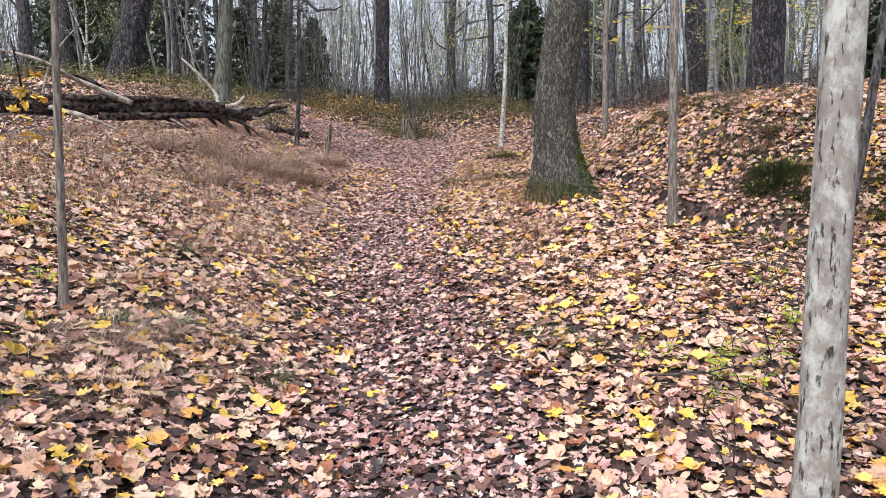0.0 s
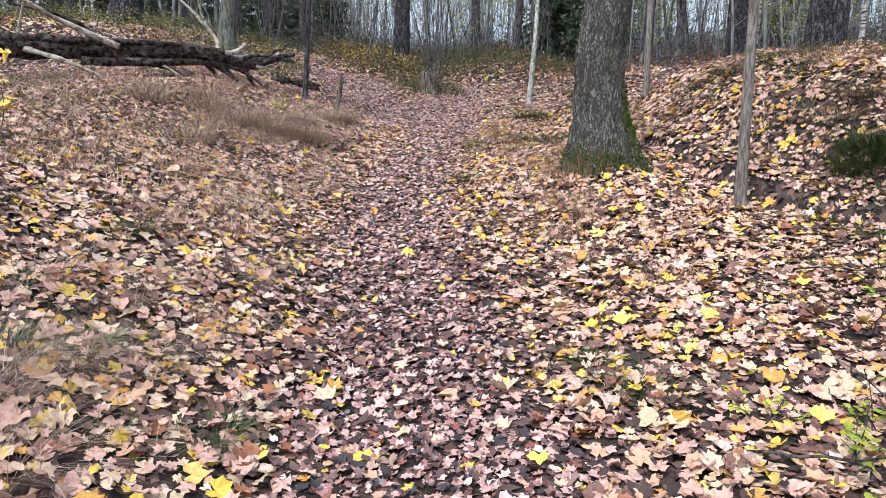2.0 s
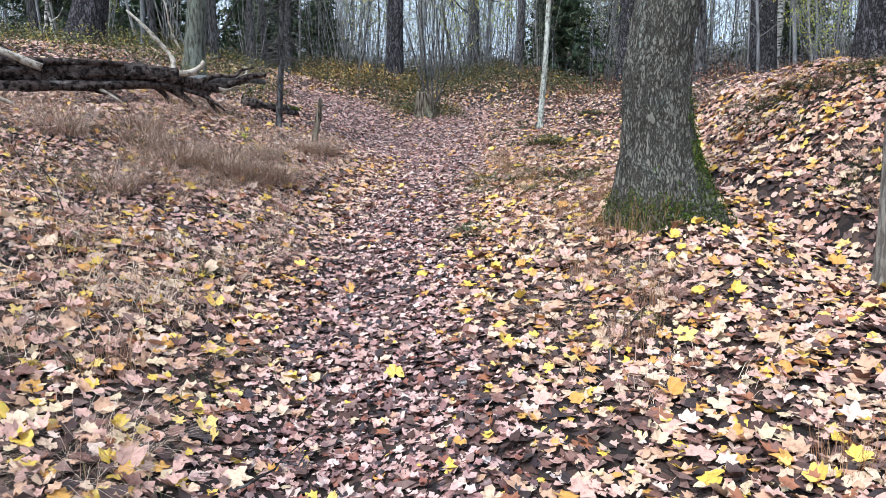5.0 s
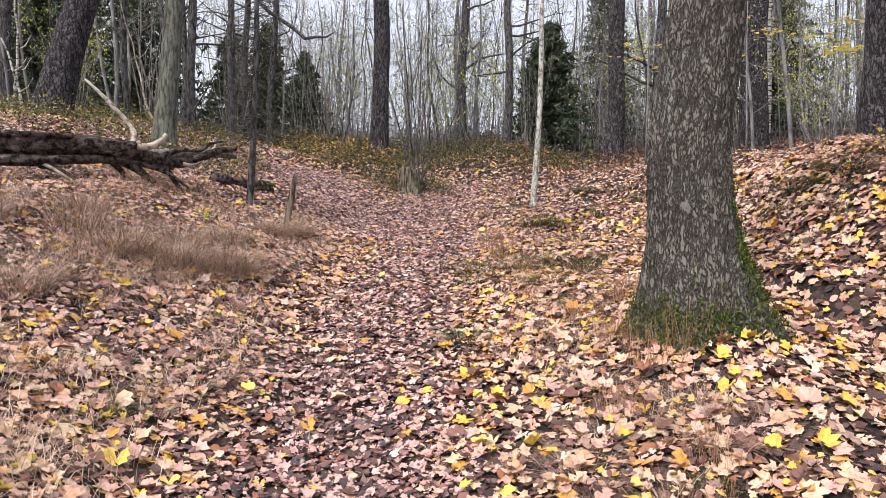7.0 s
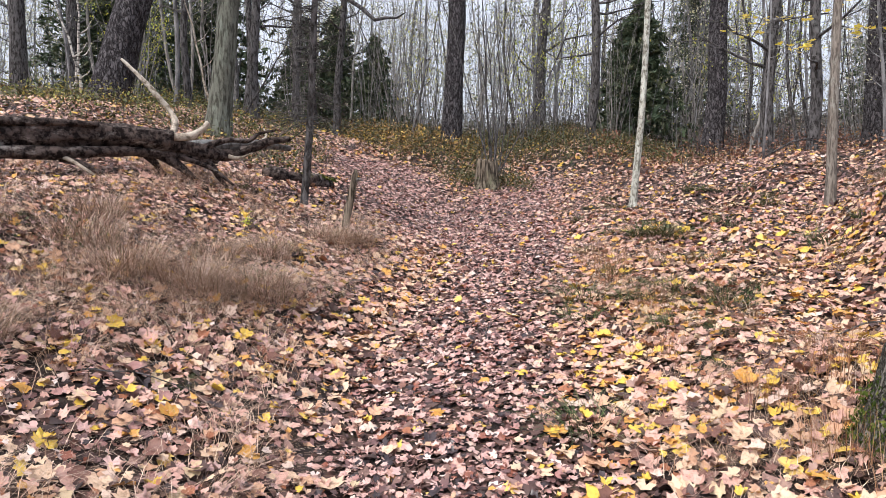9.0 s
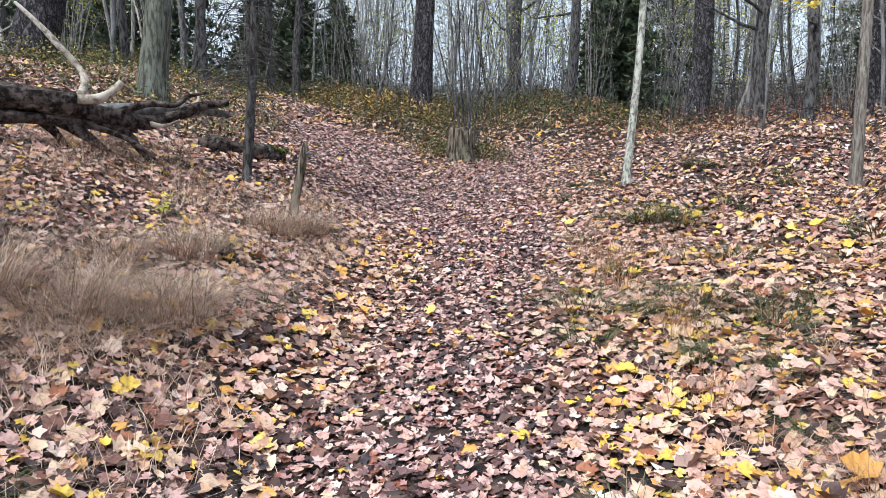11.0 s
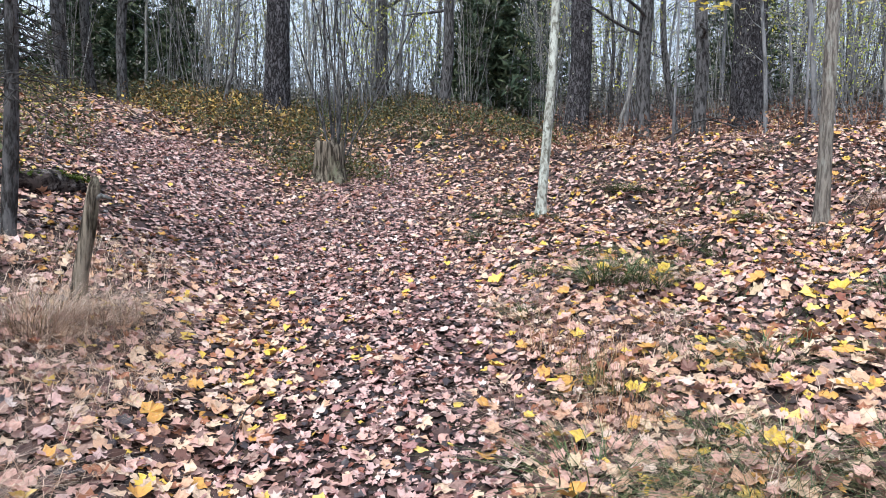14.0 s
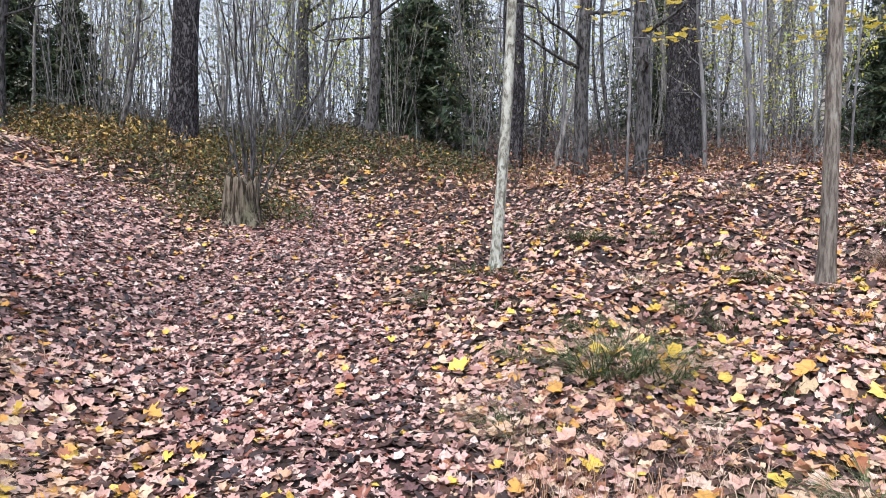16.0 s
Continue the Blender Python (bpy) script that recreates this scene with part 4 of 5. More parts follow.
for label, pts, r0, mat in (("brown dead stem leaning across the wood", [(-5.95, 20.0, land(-5.95, 20.0)), (-5.74, 20.0, 1.45), (-4.93, 20.0, 2.47), (-4.3, 20.1, 3.4)], 0.03, BROWN),
                            ("bleached slanting dead stem behind the log", [(-6.15, 19.4, land(-6.15, 19.4)), (-6.3, 19.4, 1.9), (-6.42, 19.5, 2.9), (-6.6, 19.5, 4.4)], 0.032, BLEACHED),
                            ("pale thin dead stem among dark spruces", [(-6.4, 20.3, land(-6.4, 20.3)), (-6.65, 20.3, 3.0), (-6.45, 20.3, 4.2), (-6.3, 20.3, 5.2)], 0.028, RODS),
                            ("white leaning birch stem beside the thick pine", [(-9.2, 20.0, land(-9.2, 20.0)), (-9.33, 20.0, 2.0), (-9.4, 20.0, 2.9), (-9.7, 20.0, 4.6)], 0.045, BIRCH),
                            ("slim white birch stem beside the thick pine", [(-9.9, 20.4, land(-9.9, 20.4)), (-9.7, 20.4, 2.4), (-9.45, 20.4, 3.4), (-9.2, 20.4, 5.2)], 0.05, BIRCH),
                            ("slim grey leaning sapling among brown ferns", [(-2.53, 22.0, land(-2.53, 22.0)), (-2.27, 22.0, 1.17), (-2.00, 22.0, 2.33), (-1.85, 22.0, 3.83)], 0.05, GREY),
                            ("pale bent dead stem beside a dark pine", [(5.7, 23.0, land(5.7, 23.0)), (5.95, 23.0, 0.3), (6.25, 23.0, 1.4), (6.2, 23.0, 2.6), (6.4, 23.0, 4.4)], 0.05, RODS)):
    leaning_stem(label, [(a, b, float(c)) for a, b, c in pts], r0, mat)


def lying_log():
    thing = tagged(new("rotten_log"), "short dark mossy rotten log lying by the path", "log")
    g = Geo()
    a, b = spot(-3.24, 13.80, 0.06), spot(-2.68, 14.71, 0.06)
    pts = [a.lerp(b, i / 9) + Vector((0, 0.05 * math.sin(i), 0.012 * math.sin(2 * i))) for i in range(10)]
    g.tube(pts, [0.09 + 0.025 * math.sin(i * 1.3) for i in range(10)], 18, True, 0.3, 9.0)
    part("wood", g, DEADWOOD, thing)
    rg = np.random.default_rng(9)
    q = np.array([tuple(pts[i]) for i in rg.integers(5, 10, 700)]) + rg.normal(0, 0.05, (700, 3)) * np.array([1, 1, 0.3]) + np.array([0, 0, 0.075])
    o = oval(5)
    ob = new("moss", flakes("moss", o[0], o[1], q, np.tile([0, 0, 1.0], (700, 1)), rg.uniform(0.02, 0.04, 700), rg.uniform(0, 6.28, 700), rg.normal(0, 0.5, (700, 3)), MOSS, 0.4, rng=rg))
    ob.parent = thing
    tagged(ob, kind="stuff")
    return thing


lying_log()


# ---- spruces in the dark of the wood ----
def spruce(seed, height, width):
    thing = tagged(new("spruce_tree"), "dark green young spruce with drooping boughs", "tree")
    r = random.Random(seed)
    g = Geo()
    path = lean_path(height, (0, 0), 0, 0.02, seed, 8)
    g.tube([path[0] - Vector((0, 0, 0.1))] + path, [0.1] + [0.09 * (1 - 0.12 * i) for i in range(8)], 8)
    part("trunk", g, BROWN, thing)
    b, sprays, dirs = Geo(), [], []
    z = 0.25
    while z < height * 0.97:
        ln = width * (1 - z / height) ** 0.85
        k = 7
        for i in range(k):
            a = 6.283 * i / k + r.uniform(-0.4, 0.4)
            pts = branch_points((0, 0, z), (math.cos(a), math.sin(a), 0.15), ln * r.uniform(0.7, 1.1), r, 0.09, 5, 0.07)
            b.tube(pts, [0.014, 0.012, 0.009, 0.006, 0.004, 0.002], 3, False)
            for q in range(1, 6):
                for c in range(6):
                    sprays.append(tuple(pts[q].lerp(pts[q - 1], r.random()) + Vector((r.gauss(0, 0.06), r.gauss(0, 0.06), r.gauss(-0.05, 0.05)))))
        z += 0.17 + 0.02 * z
    part("branchwork", b, BROWN, thing)
    rg = np.random.default_rng(seed)
    pl = np.array(sprays)
    n = len(pl)
    tpl = [(0, -0.5), (0.07, 0.0), (0, 0.5), (-0.07, 0.0), (0.3, 0.25), (-0.3, 0.25)]
    fc = [(0, 1, 2), (0, 2, 3), (0, 4, 1), (0, 3, 5)]
    ob = new("foliage", flakes("foliage", tpl, fc, pl, np.tile([0, 0, 1.0], (n, 1)), rg.uniform(0.22, 0.4, n), rg.uniform(0, 6.28, n), rg.normal(0, 0.6, (n, 3)), NEEDLE, 0.5, rng=rg))
    ob.parent = thing
    tagged(ob, kind="stuff")
    return thing


fir = put(spruce(2, 4.6, 1.9), -6.6, 31.5, group="young spruces")
fir2 = put(spruce(4, 8.5, 2.9), -13.0, 27.0, group="young spruces")
for u, v, a, s in [(3.7, 26.6, 50, 1.0), (3.6, 28.5, 200, 0.9), (14.5, 22.5, 10, 0.9), (-8.6, 33.5, 10, 1.0), (-4.9, 30.0, 70, 0.75)]:
    copy_at(fir, u, v, a, s)
for u, v, a, s in [(-9.5, 26.5, 30, 1.0), (-15.5, 33.0, 200, 1.2), (13.5, 31.0, 80, 0.9), (8.0, 37.0, 150, 1.0), (18.5, 26.0, 10, 0.9)]:
    copy_at(fir2, u, v, a, s)

# ---- the wood beyond: slim trunks by the hundred ----
kinds = [
    make_tree("slim_tree", "slim grey woodland tree with bare twiggy limbs", 0.085, 12, GREY, (0.01, 0), 0.1, 0.06, 61, 8, 0.2, 16, 1.9, 0.9, 1.3, 4, TREE_LEAF, 2, 0.05, TWIG),
    make_tree("slim_tree", "slim grey woodland tree with bare twiggy limbs", 0.06, 10, TWIG, (-0.02, 0.01), 0.1, 0.06, 62, 8, 0.15, 16, 1.6, 0.9, 1.3, 4, TREE_LEAF, 2, 0.05, TWIG),
    make_tree("slim_tree", "slim brown pine of the far wood", 0.13, 15, BROWN, (0.0, 0), 0.05, 0.05, 63, 10, 0.12, 22, 1.7, 0.15, 1.2, 4, None, 1, 0.05, BROWN),
    make_tree("slim_tree", "slim pale birch of the far wood", 0.07, 12, BIRCH, (0.015, 0), 0.1, 0.05, 64, 8, 0.3, 14, 1.5, 0.9, 1.2, 4, TREE_LEAF, 2, 0.05, TWIG),
    make_tree("slim_tree", "thin leafy understorey tree in fading yellow leaf", 0.045, 7, TWIG, (0.03, 0.0), 0.15, 0.06, 65, 7, 0.15, 18, 1.5, 0.7, 1.3, 4, TREE_LEAF, 2, 0.06, TWIG),
    make_tree("slim_tree", "slim grey-barked pole of the far wood", 0.1, 14, GREY, (-0.01, 0), 0.05, 0.05, 66, 8, 0.35, 13, 1.8, 0.5, 1.2, 3, None, 1, 0.05, TWIG),
    make_tree("slim_tree", "crooked dark understorey tree with spreading twigs", 0.06, 9, BROWN, (0.06, 0.02), 0.35, 0.12, 67, 8, 0.12, 18, 2.2, 0.45, 1.3, 4, LIME_LEAF, 1, 0.06, BROWN),
    make_tree("slim_tree", "slim pale bent rowan with few leaves", 0.045, 8, RODS, (-0.07, 0.03), -0.3, 0.1, 68, 8, 0.2, 14, 1.5, 0.7, 1.3, 4, TREE_LEAF, 2, 0.06, TWIG),
]
rr = random.Random(21)
spots = []
first = {}
while len(spots) < 190:
    v = 20 + 36 * rr.random() ** 1.1
    u = rr.uniform(-0.85, 0.95) * (v + 4)
    if abs(u + 0.6 + 0.42 * (v - 13.0)) < 1.7 and v < 34:
        continue
    if v < 24 and -4 < u < 3.2 or v < 24.6 and abs(u - 0.375 * (v - 9.0) + 0.5) < 0.75 or v < 24 and abs(u - 0.62 * (v - 9) + 0.3) < 0.7:
        continue
    if any((u - a) ** 2 + (v - b) ** 2 < 0.45 for a, b in spots):
        continue
    spots.append((u, v))
    k = rr.choices(range(8), (4, 5, 1.6, 1.5, 6, 1, 5, 4))[0]
    turn, s = rr.uniform(0, 360), rr.uniform(0.75, 1.25)
    if k not in first:
        first[k] = put(kinds[k], u, v, 0, turn, 1.0, "slim trees of the wood")
    else:
        copy_at(kinds[k], u, v, turn, s, rr.gauss(0, 2.6), rr.gauss(0, 2.6))
# trees behind and beside the walker close the wood
for i in range(70):
    a = rr.uniform(0, 6.283)
    d = rr.uniform(9, 32)
    u, v = d * math.cos(a), 3 + d * math.sin(a)
    if v > 11 and abs(u) < 0.75 * v + 3 or v > 0 and abs(u) < 9:
        continue
    copy_at(kinds[rr.choice((0, 1, 2, 5))], u, v, rr.uniform(0, 360), rr.uniform(0.9, 1.3))

# ---- low shrubs, ferns and grass ----
def undergrowth(name, label, u, v, height, mat, per, size):
    n = len(u)
    rg = np.random.default_rng(n)
    uu, vv = np.repeat(u, per), np.repeat(v, per)
    uu, vv = uu + rg.normal(0, 0.1, len(uu)), vv + rg.normal(0, 0.1, len(uu))
    hh = np.repeat(height, per) * rg.uniform(0.05, 1, len(uu))
    pl = out(uu, vv, land(uu, vv) + hh)
    pts, fs = scrap()
    me = flakes(name, pts, fs, pl, rg.normal(0, 0.6, (len(uu), 3)) + np.array([0, 0, 1.0]), rg.uniform(0.6, 1.3, len(uu)) * size, rg.uniform(0, 6.28, len(uu)), np.zeros((len(uu), 3)), mat, 0.3, rng=rg)
    return tagged(new(name, me), label, "undergrowth", kind="stuff")


u, v = scatter(12500, -9, 5, 18.3, 33, lambda a, b: np.maximum(shrub_mask(a, b), 0.02))
undergrowth("bilberry_shrubs", "low dark green bilberry shrubs speckled with yellow leaves", u, v, rng.uniform(0.14, 0.46, len(u)), SHRUB_LEAF, 13, 0.055)
u, v = scatter(900, -1.9, 0.2, 16.9, 19.2, lambda a, b: np.exp(-(((a + 0.55) / 0.7) ** 2 + ((b - 18.0) / 0.7) ** 2)) * (np.hypot(a + 0.62, b - 17.3) > 0.33))
undergrowth("bilberry_shrubs", "low dark green shrubs round the stump", u, v, rng.uniform(0.1, 0.32, len(u)), SHRUB_LEAF, 14, 0.045)
u, v = scatter(1500, -12, -3.6, 14.2, 22, lambda a, b: (1 - path_mask(a, b)) * (0.25 + 0.75 * (patchy(a * 1.9, b * 1.4) > 0.5)))
undergrowth("yellowing_shrubs", "low yellow-green shrubs on the rise behind the fallen tree", u, v, rng.uniform(0.15, 0.55, len(u)), OLIVE_LEAF, 6, 0.055)
u, v = scatter(5200, -12, -3.2, 13.6, 30, lambda a, b: (1 - path_mask(a, b)) * (0.35 + 0.65 * (patchy(a * 1.3, b) > 0.5)))
undergrowth("bilberry_shrubs", "patchy bilberry and yellowing shrubs behind the fallen tree", u, v, rng.uniform(0.1, 0.35, len(u)), SHRUB_LEAF, 8, 0.055)
u, v = scatter(2300, 1.5, 16, 17.6, 28, lambda a, b: 0.35 + 0.65 * (patchy(a * 1.7, b * 1.2) > 0.6))
undergrowth("rusty_ferns", "rust-coloured dying ferns among the pines", u, v, rng.uniform(0.12, 0.45, len(u)), FERN, 8, 0.08)

u, v = scatter(700, -4.6, -0.9, 20.6, 24.5, lambda a, b: (1 - path_mask(a, b)) * (0.2 + 0.8 * (patchy(2 * a, 1.7 * b) > 0.5)))
undergrowth("rusty_ferns", "brown and gold dying ferns on top of the shrubby bank", u, v, rng.uniform(0.2, 0.55, len(u)), GOLDEN_FERN, 9, 0.07)

u, v = scatter(5200, -34, 40, 24, 62, lambda a, b: (1 - path_mask(a, b)) * (np.abs(a) < 0.9 * b + 4))
undergrowth("forest_brush", "dull green and brown brush on the floor of the far wood", u, v, rng.uniform(0.15, 1.0, len(u)), BRUSH_LEAF, 11, 0.13)

u, v = scatter(1500, -40, 46, 36, 66, lambda a, b: (np.abs(a) < 0.9 * b + 4) * (0.3 + 0.7 * (patchy(0.5 * a, 0.6 * b) > 0.45)))
undergrowth("forest_brush", "tall dull olive and grey brush far back in the wood", u, v, rng.uniform(1.5, 4.8, len(u)), BRUSH_LEAF, 15, 0.17)

u, v = scatter(2000, -22, 26, 25, 37, lambda a, b: (1 - path_mask(a, b)) * (np.abs(a) < 0.8 * b + 3) * (0.3 + 0.7 * (patchy(0.9 * a, 0.8 * b) > 0.45)))
undergrowth("forest_brush", "grey and olive leafy brush between the trunks", u, v, rng.uniform(0.5, 2.4, len(u)), BRUSH_LEAF, 14, 0.075)

tuft_dry = tagged(new("grass_tuft", blade_geo(random.Random(1), 190, 0.2, 0.3, 1.5, 0.0013, 0.9).mesh("grass_tuft", DRY_GRASS)), "dry tan grass tuft bent over among fallen leaves", "grass", "dry grass tufts")
tuft_green = tagged(new("grass_tuft", blade_geo(random.Random(2), 190, 0.11, 0.17, 1.3, 0.0024, 0.8).mesh("grass_tuft", GREEN_GRASS)), "small green grass tuft poking through the leaves", "grass", "green grass tufts")


tussock = tagged(new("grass_tussock", blade_geo(random.Random(6), 620, 0.22, 0.38, 1.0, 0.0018, 0.8).mesh("grass_tussock", TUSSOCK_GRASS)), "large domed tussock of bent dry pinkish-brown grass", "grass", "dry grass tussocks")
stalks = tagged(new("grass_tuft", blade_geo(random.Random(7), 120, 0.17, 0.3, 0.4, 0.0015, 0.4).mesh("grass_tuft", RUSTY_GRASS)), "thin upright rust-brown grass stalks among the leaves", "grass", "rusty grass tufts")


def tuft(kind, u, v, turn, s, sz=None):
    p = spot(u, v)
    m = pose(*p, 0, 0, turn) @ Matrix.Diagonal((s, s, sz or s, 1))
    ob = kind.copy()
    scene.collection.objects.link(ob)
    ob.matrix_basis = m
    return ob


for kind in (tuft_dry, tuft_green):
    kind.matrix_basis = pose(*spot(-2.43, 9.1) if kind is tuft_dry else spot(0.62, 10.4))
tussock.matrix_basis, stalks.matrix_basis = pose(*spot(-2.3, 9.55)), pose(*spot(1.05, 7.5))
for u, v, sc in [(-1.95, 9.78, 0.95), (-2.68, 9.42, 1.0), (-3.15, 9.75, 1.05), (-2.75, 8.15, 0.95), (-2.2, 10.65, 0.85), (-2.5, 10.35, 0.8), (-2.02, 11.85, 0.75), (-3.6, 9.2, 0.95), (-3.4, 10.4, 0.9), (-1.75, 12.1, 0.6), (3.55, 12.6, 0.6), (3.75, 13.2, 0.7)]:
    tuft(tussock, u, v, rr.uniform(0, 360), sc, sc * rr.uniform(0.85, 1.1))
for u, v, sc in [(1.3, 7.65, 1.0), (0.95, 7.9, 0.9), (1.5, 8.1, 0.9), (1.2, 8.4, 1.0), (0.85, 8.35, 0.8), (0.75, 7.1, 0.8), (0.6, 9.2, 0.7), (0.7, 10.0, 0.8), (0.55, 10.9, 0.9), (0.62, 11.3, 1.0), (0.5, 11.7, 0.8), (-1.3, 4.2, 0.6), (-1.6, 5.6, 0.7), (1.2, 5.0, 0.7), (0.8, 6.2, 0.8), (1.0, 6.6, 0.7)]:
    tuft(stalks, u, v, rr.uniform(0, 360), sc)
for i in range(19):
    a = rr.gauss(-2.25, 0.42)
    b = 9.65 + 0.55 * (a + 2.25) + rr.gauss(0, 0.33)
    tuft(tuft_dry, a, b, rr.uniform(0, 360), rr.uniform(0.6, 1.15))
for i in range(70):
    b = rr.uniform(2.5, 13.5)
    a = rr.uniform(-4.2, -1.1 - 0.12 * b * 0.3)
    tuft(tuft_dry if rr.random() < 0.72 else tuft_green, a, b, rr.uniform(0, 360), rr.uniform(0.45, 0.95))
for i in range(9):
    tuft(tuft_dry, rr.gauss(-2.0, 0.3), rr.gauss(12.0, 0.5), rr.uniform(0, 360), rr.uniform(0.6, 1.1))
for i in range(24):
    b = rr.uniform(6.2, 12.5)
    tuft(tuft_dry if rr.random() < 0.8 else tuft_green, rr.gauss(0.75, 0.3), b, rr.uniform(0, 360), rr.uniform(0.35, 0.8))
for i in range(60):
    tuft(tuft_green if rr.random() < 0.75 else tuft_dry, rr.uniform(0.5, 4.5), rr.uniform(9.5, 15.5), rr.uniform(0, 360), rr.uniform(0.5, 1.05))
for i in range(36):
    tuft(tuft_green if rr.random() < 0.6 else tuft_dry, rr.uniform(2.6, 4.5), rr.uniform(5.5, 10.5), rr.uniform(0, 360), rr.uniform(0.6, 1.2))
for i in range(14):
    tuft(tuft_green, rr.gauss(3.42, 0.1), rr.gauss(6.72, 0.1), rr.uniform(0, 360), rr.uniform(0.8, 1.2), rr.uniform(1.3, 2.0))


# ---- thicket: thin stems and twigs that fill the wood between the trunks ----
def thicket(name, label, count, v0, v1, hmin, hmax, seed, mat, twigs=9):
    rg = np.random.default_rng(seed)
    v = rg.uniform(v0, v1, count)
    u = rg.uniform(-0.85, 0.95, count) * (v + 4)
    ok = (np.abs(u + 0.6 + 0.42 * (v - 13.0)) > 1.6) | (v > 32)
    u, v = u[ok], v[ok]
    n = len(u)
    base = out(u, v, land(u, v) - 0.05)
    h = rg.uniform(hmin, hmax, n)
    d = rg.normal(0, 0.17, (n, 2))
    rad = h * 0.0022 + 0.005
    V, F, off = [], [], 0

    def rods(p, q, r0, r1, bend, segs):
        nonlocal off
        m = len(p)
        rows = []
        for k in range(segs + 1):
            t = k / segs
            c = p + (q - p) * t + bend * math.sin(3.14 * t)
            r = (r0 + (r1 - r0) * t)[:, None]
            rows.append(np.stack([c + r * np.array([math.cos(a), math.sin(a), 0]) for a in (0.3, 2.4, 4.5)], 1))
        A = np.stack(rows, 1).reshape(-1, 3)
        i = (np.arange(m) * (segs + 1) * 3)[:, None, None] + (np.arange(segs) * 3)[None, :, None] + np.arange(3)[None, None]
        j = (np.arange(m) * (segs + 1) * 3)[:, None, None] + (np.arange(segs) * 3)[None, :, None] + ((np.arange(3) + 1) % 3)[None, None]
        F.append((np.stack([i, j, j + 3, i + 3], -1) + off).reshape(-1, 4))
        V.append(A)
        off += len(A)

    top = base + np.concatenate([d * h[:, None], h[:, None]], 1)
    bend = rg.normal(0, 0.03, (n, 3)) * h[:, None]
    rods(base, top, rad, rad * 0.3, bend, 4)
    tips = []
    for k in range(twigs):
        t = rg.uniform(0.25, 0.98, n)
        p = base + (top - base) * t[:, None] + bend * np.sin(3.14 * t)[:, None]
        q = p + np.stack([rg.normal(0, 0.5, n), rg.normal(0, 0.5, n), rg.uniform(-0.1, 0.8, n)], 1) * (0.25 + 0.75 * (1 - t))[:, None] * h[:, None] * 0.36
        rods(p, q, rad * 0.4, rad * 0.12, rg.normal(0, 0.04, (n, 3)), 2)
        tips.append(q)
    me = bpy.data.meshes.new(name)
    me.from_pydata(np.concatenate(V).tolist(), [], np.concatenate(F).tolist())
    me.materials.append(mat)
    tagged(new(name, me), label, "thicket", kind="stuff")
    return np.concatenate(tips)


tips = thicket("thicket", "dense thin grey saplings and bare twigs filling the wood", 480, 25, 44, 2.5, 9, 5, TWIG, 18)
tips3 = thicket("thicket", "dark thin saplings and slanting twigs filling the wood", 300, 24, 48, 2.0, 8, 15, DARK_TWIG, 18)
brush = thicket("thicket", "brown bracken stems and brush behind the ridge", 900, 18.2, 27, 0.3, 1.3, 18, BROWN)
tips2 = thicket("thicket", "brown saplings of the farther wood", 420, 42, 75, 4, 12, 6, BROWN)
low = thicket("thicket", "knee-high to head-high bare brush between the trunks", 1500, 23, 45, 0.6, 2.4, 8, TWIG)
rg = np.random.default_rng(4)
for nm, pool, count, size, mat in (("far_foliage", tips, 52000, 0.085, TREE_LEAF), ("far_foliage", tips3, 9000, 0.08, OLIVE_LEAF), ("far_foliage", tips2, 60000, 0.15, TREE_LEAF), ("far_foliage", low, 5000, 0.05, TREE_LEAF)):
    pl = pool[rg.integers(0, len(pool), count)] + rg.normal(0, 0.18, (count, 3))
    o = scrap()
    me = flakes(nm, o[0], o[1], pl, rg.normal(0, 1, (count, 3)) + np.array([0, 0, 0.5]), rg.uniform(0.6, 1.3, count) * size, rg.uniform(0, 6.28, count), np.zeros((count, 3)), mat, 0.3, rng=rg)
    tagged(new(nm, me), "sparse yellow-green leaves still hanging in the far wood", "foliage", kind="stuff")


# ---- sprigs and seedlings ----
def sprig(label, seed, stems, height, leaves, size, mat, flat=0.3, maple_leaf=False):
    thing = tagged(new("seedling"), label, "plant")
    r, tips = random.Random(seed), []
    for i in range(stems):
        a = r.uniform(0, 6.283)
        g = Geo()
        pts = branch_points((0.03 * math.cos(a), 0.03 * math.sin(a), -0.02), (0.5 * math.cos(a), 0.5 * math.sin(a), 1), height * r.uniform(0.6, 1.0), r, 0.0, 6, 0.14)
        g.tube(pts, [0.0045 * (1 - 0.12 * j) for j in range(7)], 5, False)
        tips += pts[3:]
        for q in range(3):
            b = pts[r.randint(2, 6)]
            tw = branch_points(b, (r.gauss(0, 1), r.gauss(0, 1), 0.35), height * 0.3, r, 0, 3)
            g.tube(tw, [0.002, 0.0018, 0.0015, 0.001], 4, False)
            tips += tw[1:]
        part("stem", g, BROWN, thing)
    rg = np.random.default_rng(seed)
    c = np.array([tuple(p) for p in tips])[rg.integers(0, len(tips), leaves)] + rg.normal(0, size * 0.35, (leaves, 3))
    o = maple() if maple_leaf else oval(7)
    ob = new("foliage", flakes("foliage", o[0], o[1], c, np.tile([0, 0, 1.0], (leaves, 1)), rg.uniform(0.7, 1.2, leaves) * size, rg.uniform(0, 6.28, leaves), rg.normal(0, flat, (leaves, 3)), mat, 0.4, rng=rg))
    ob.parent = thing
    tagged(ob, kind="stuff")
    return thing


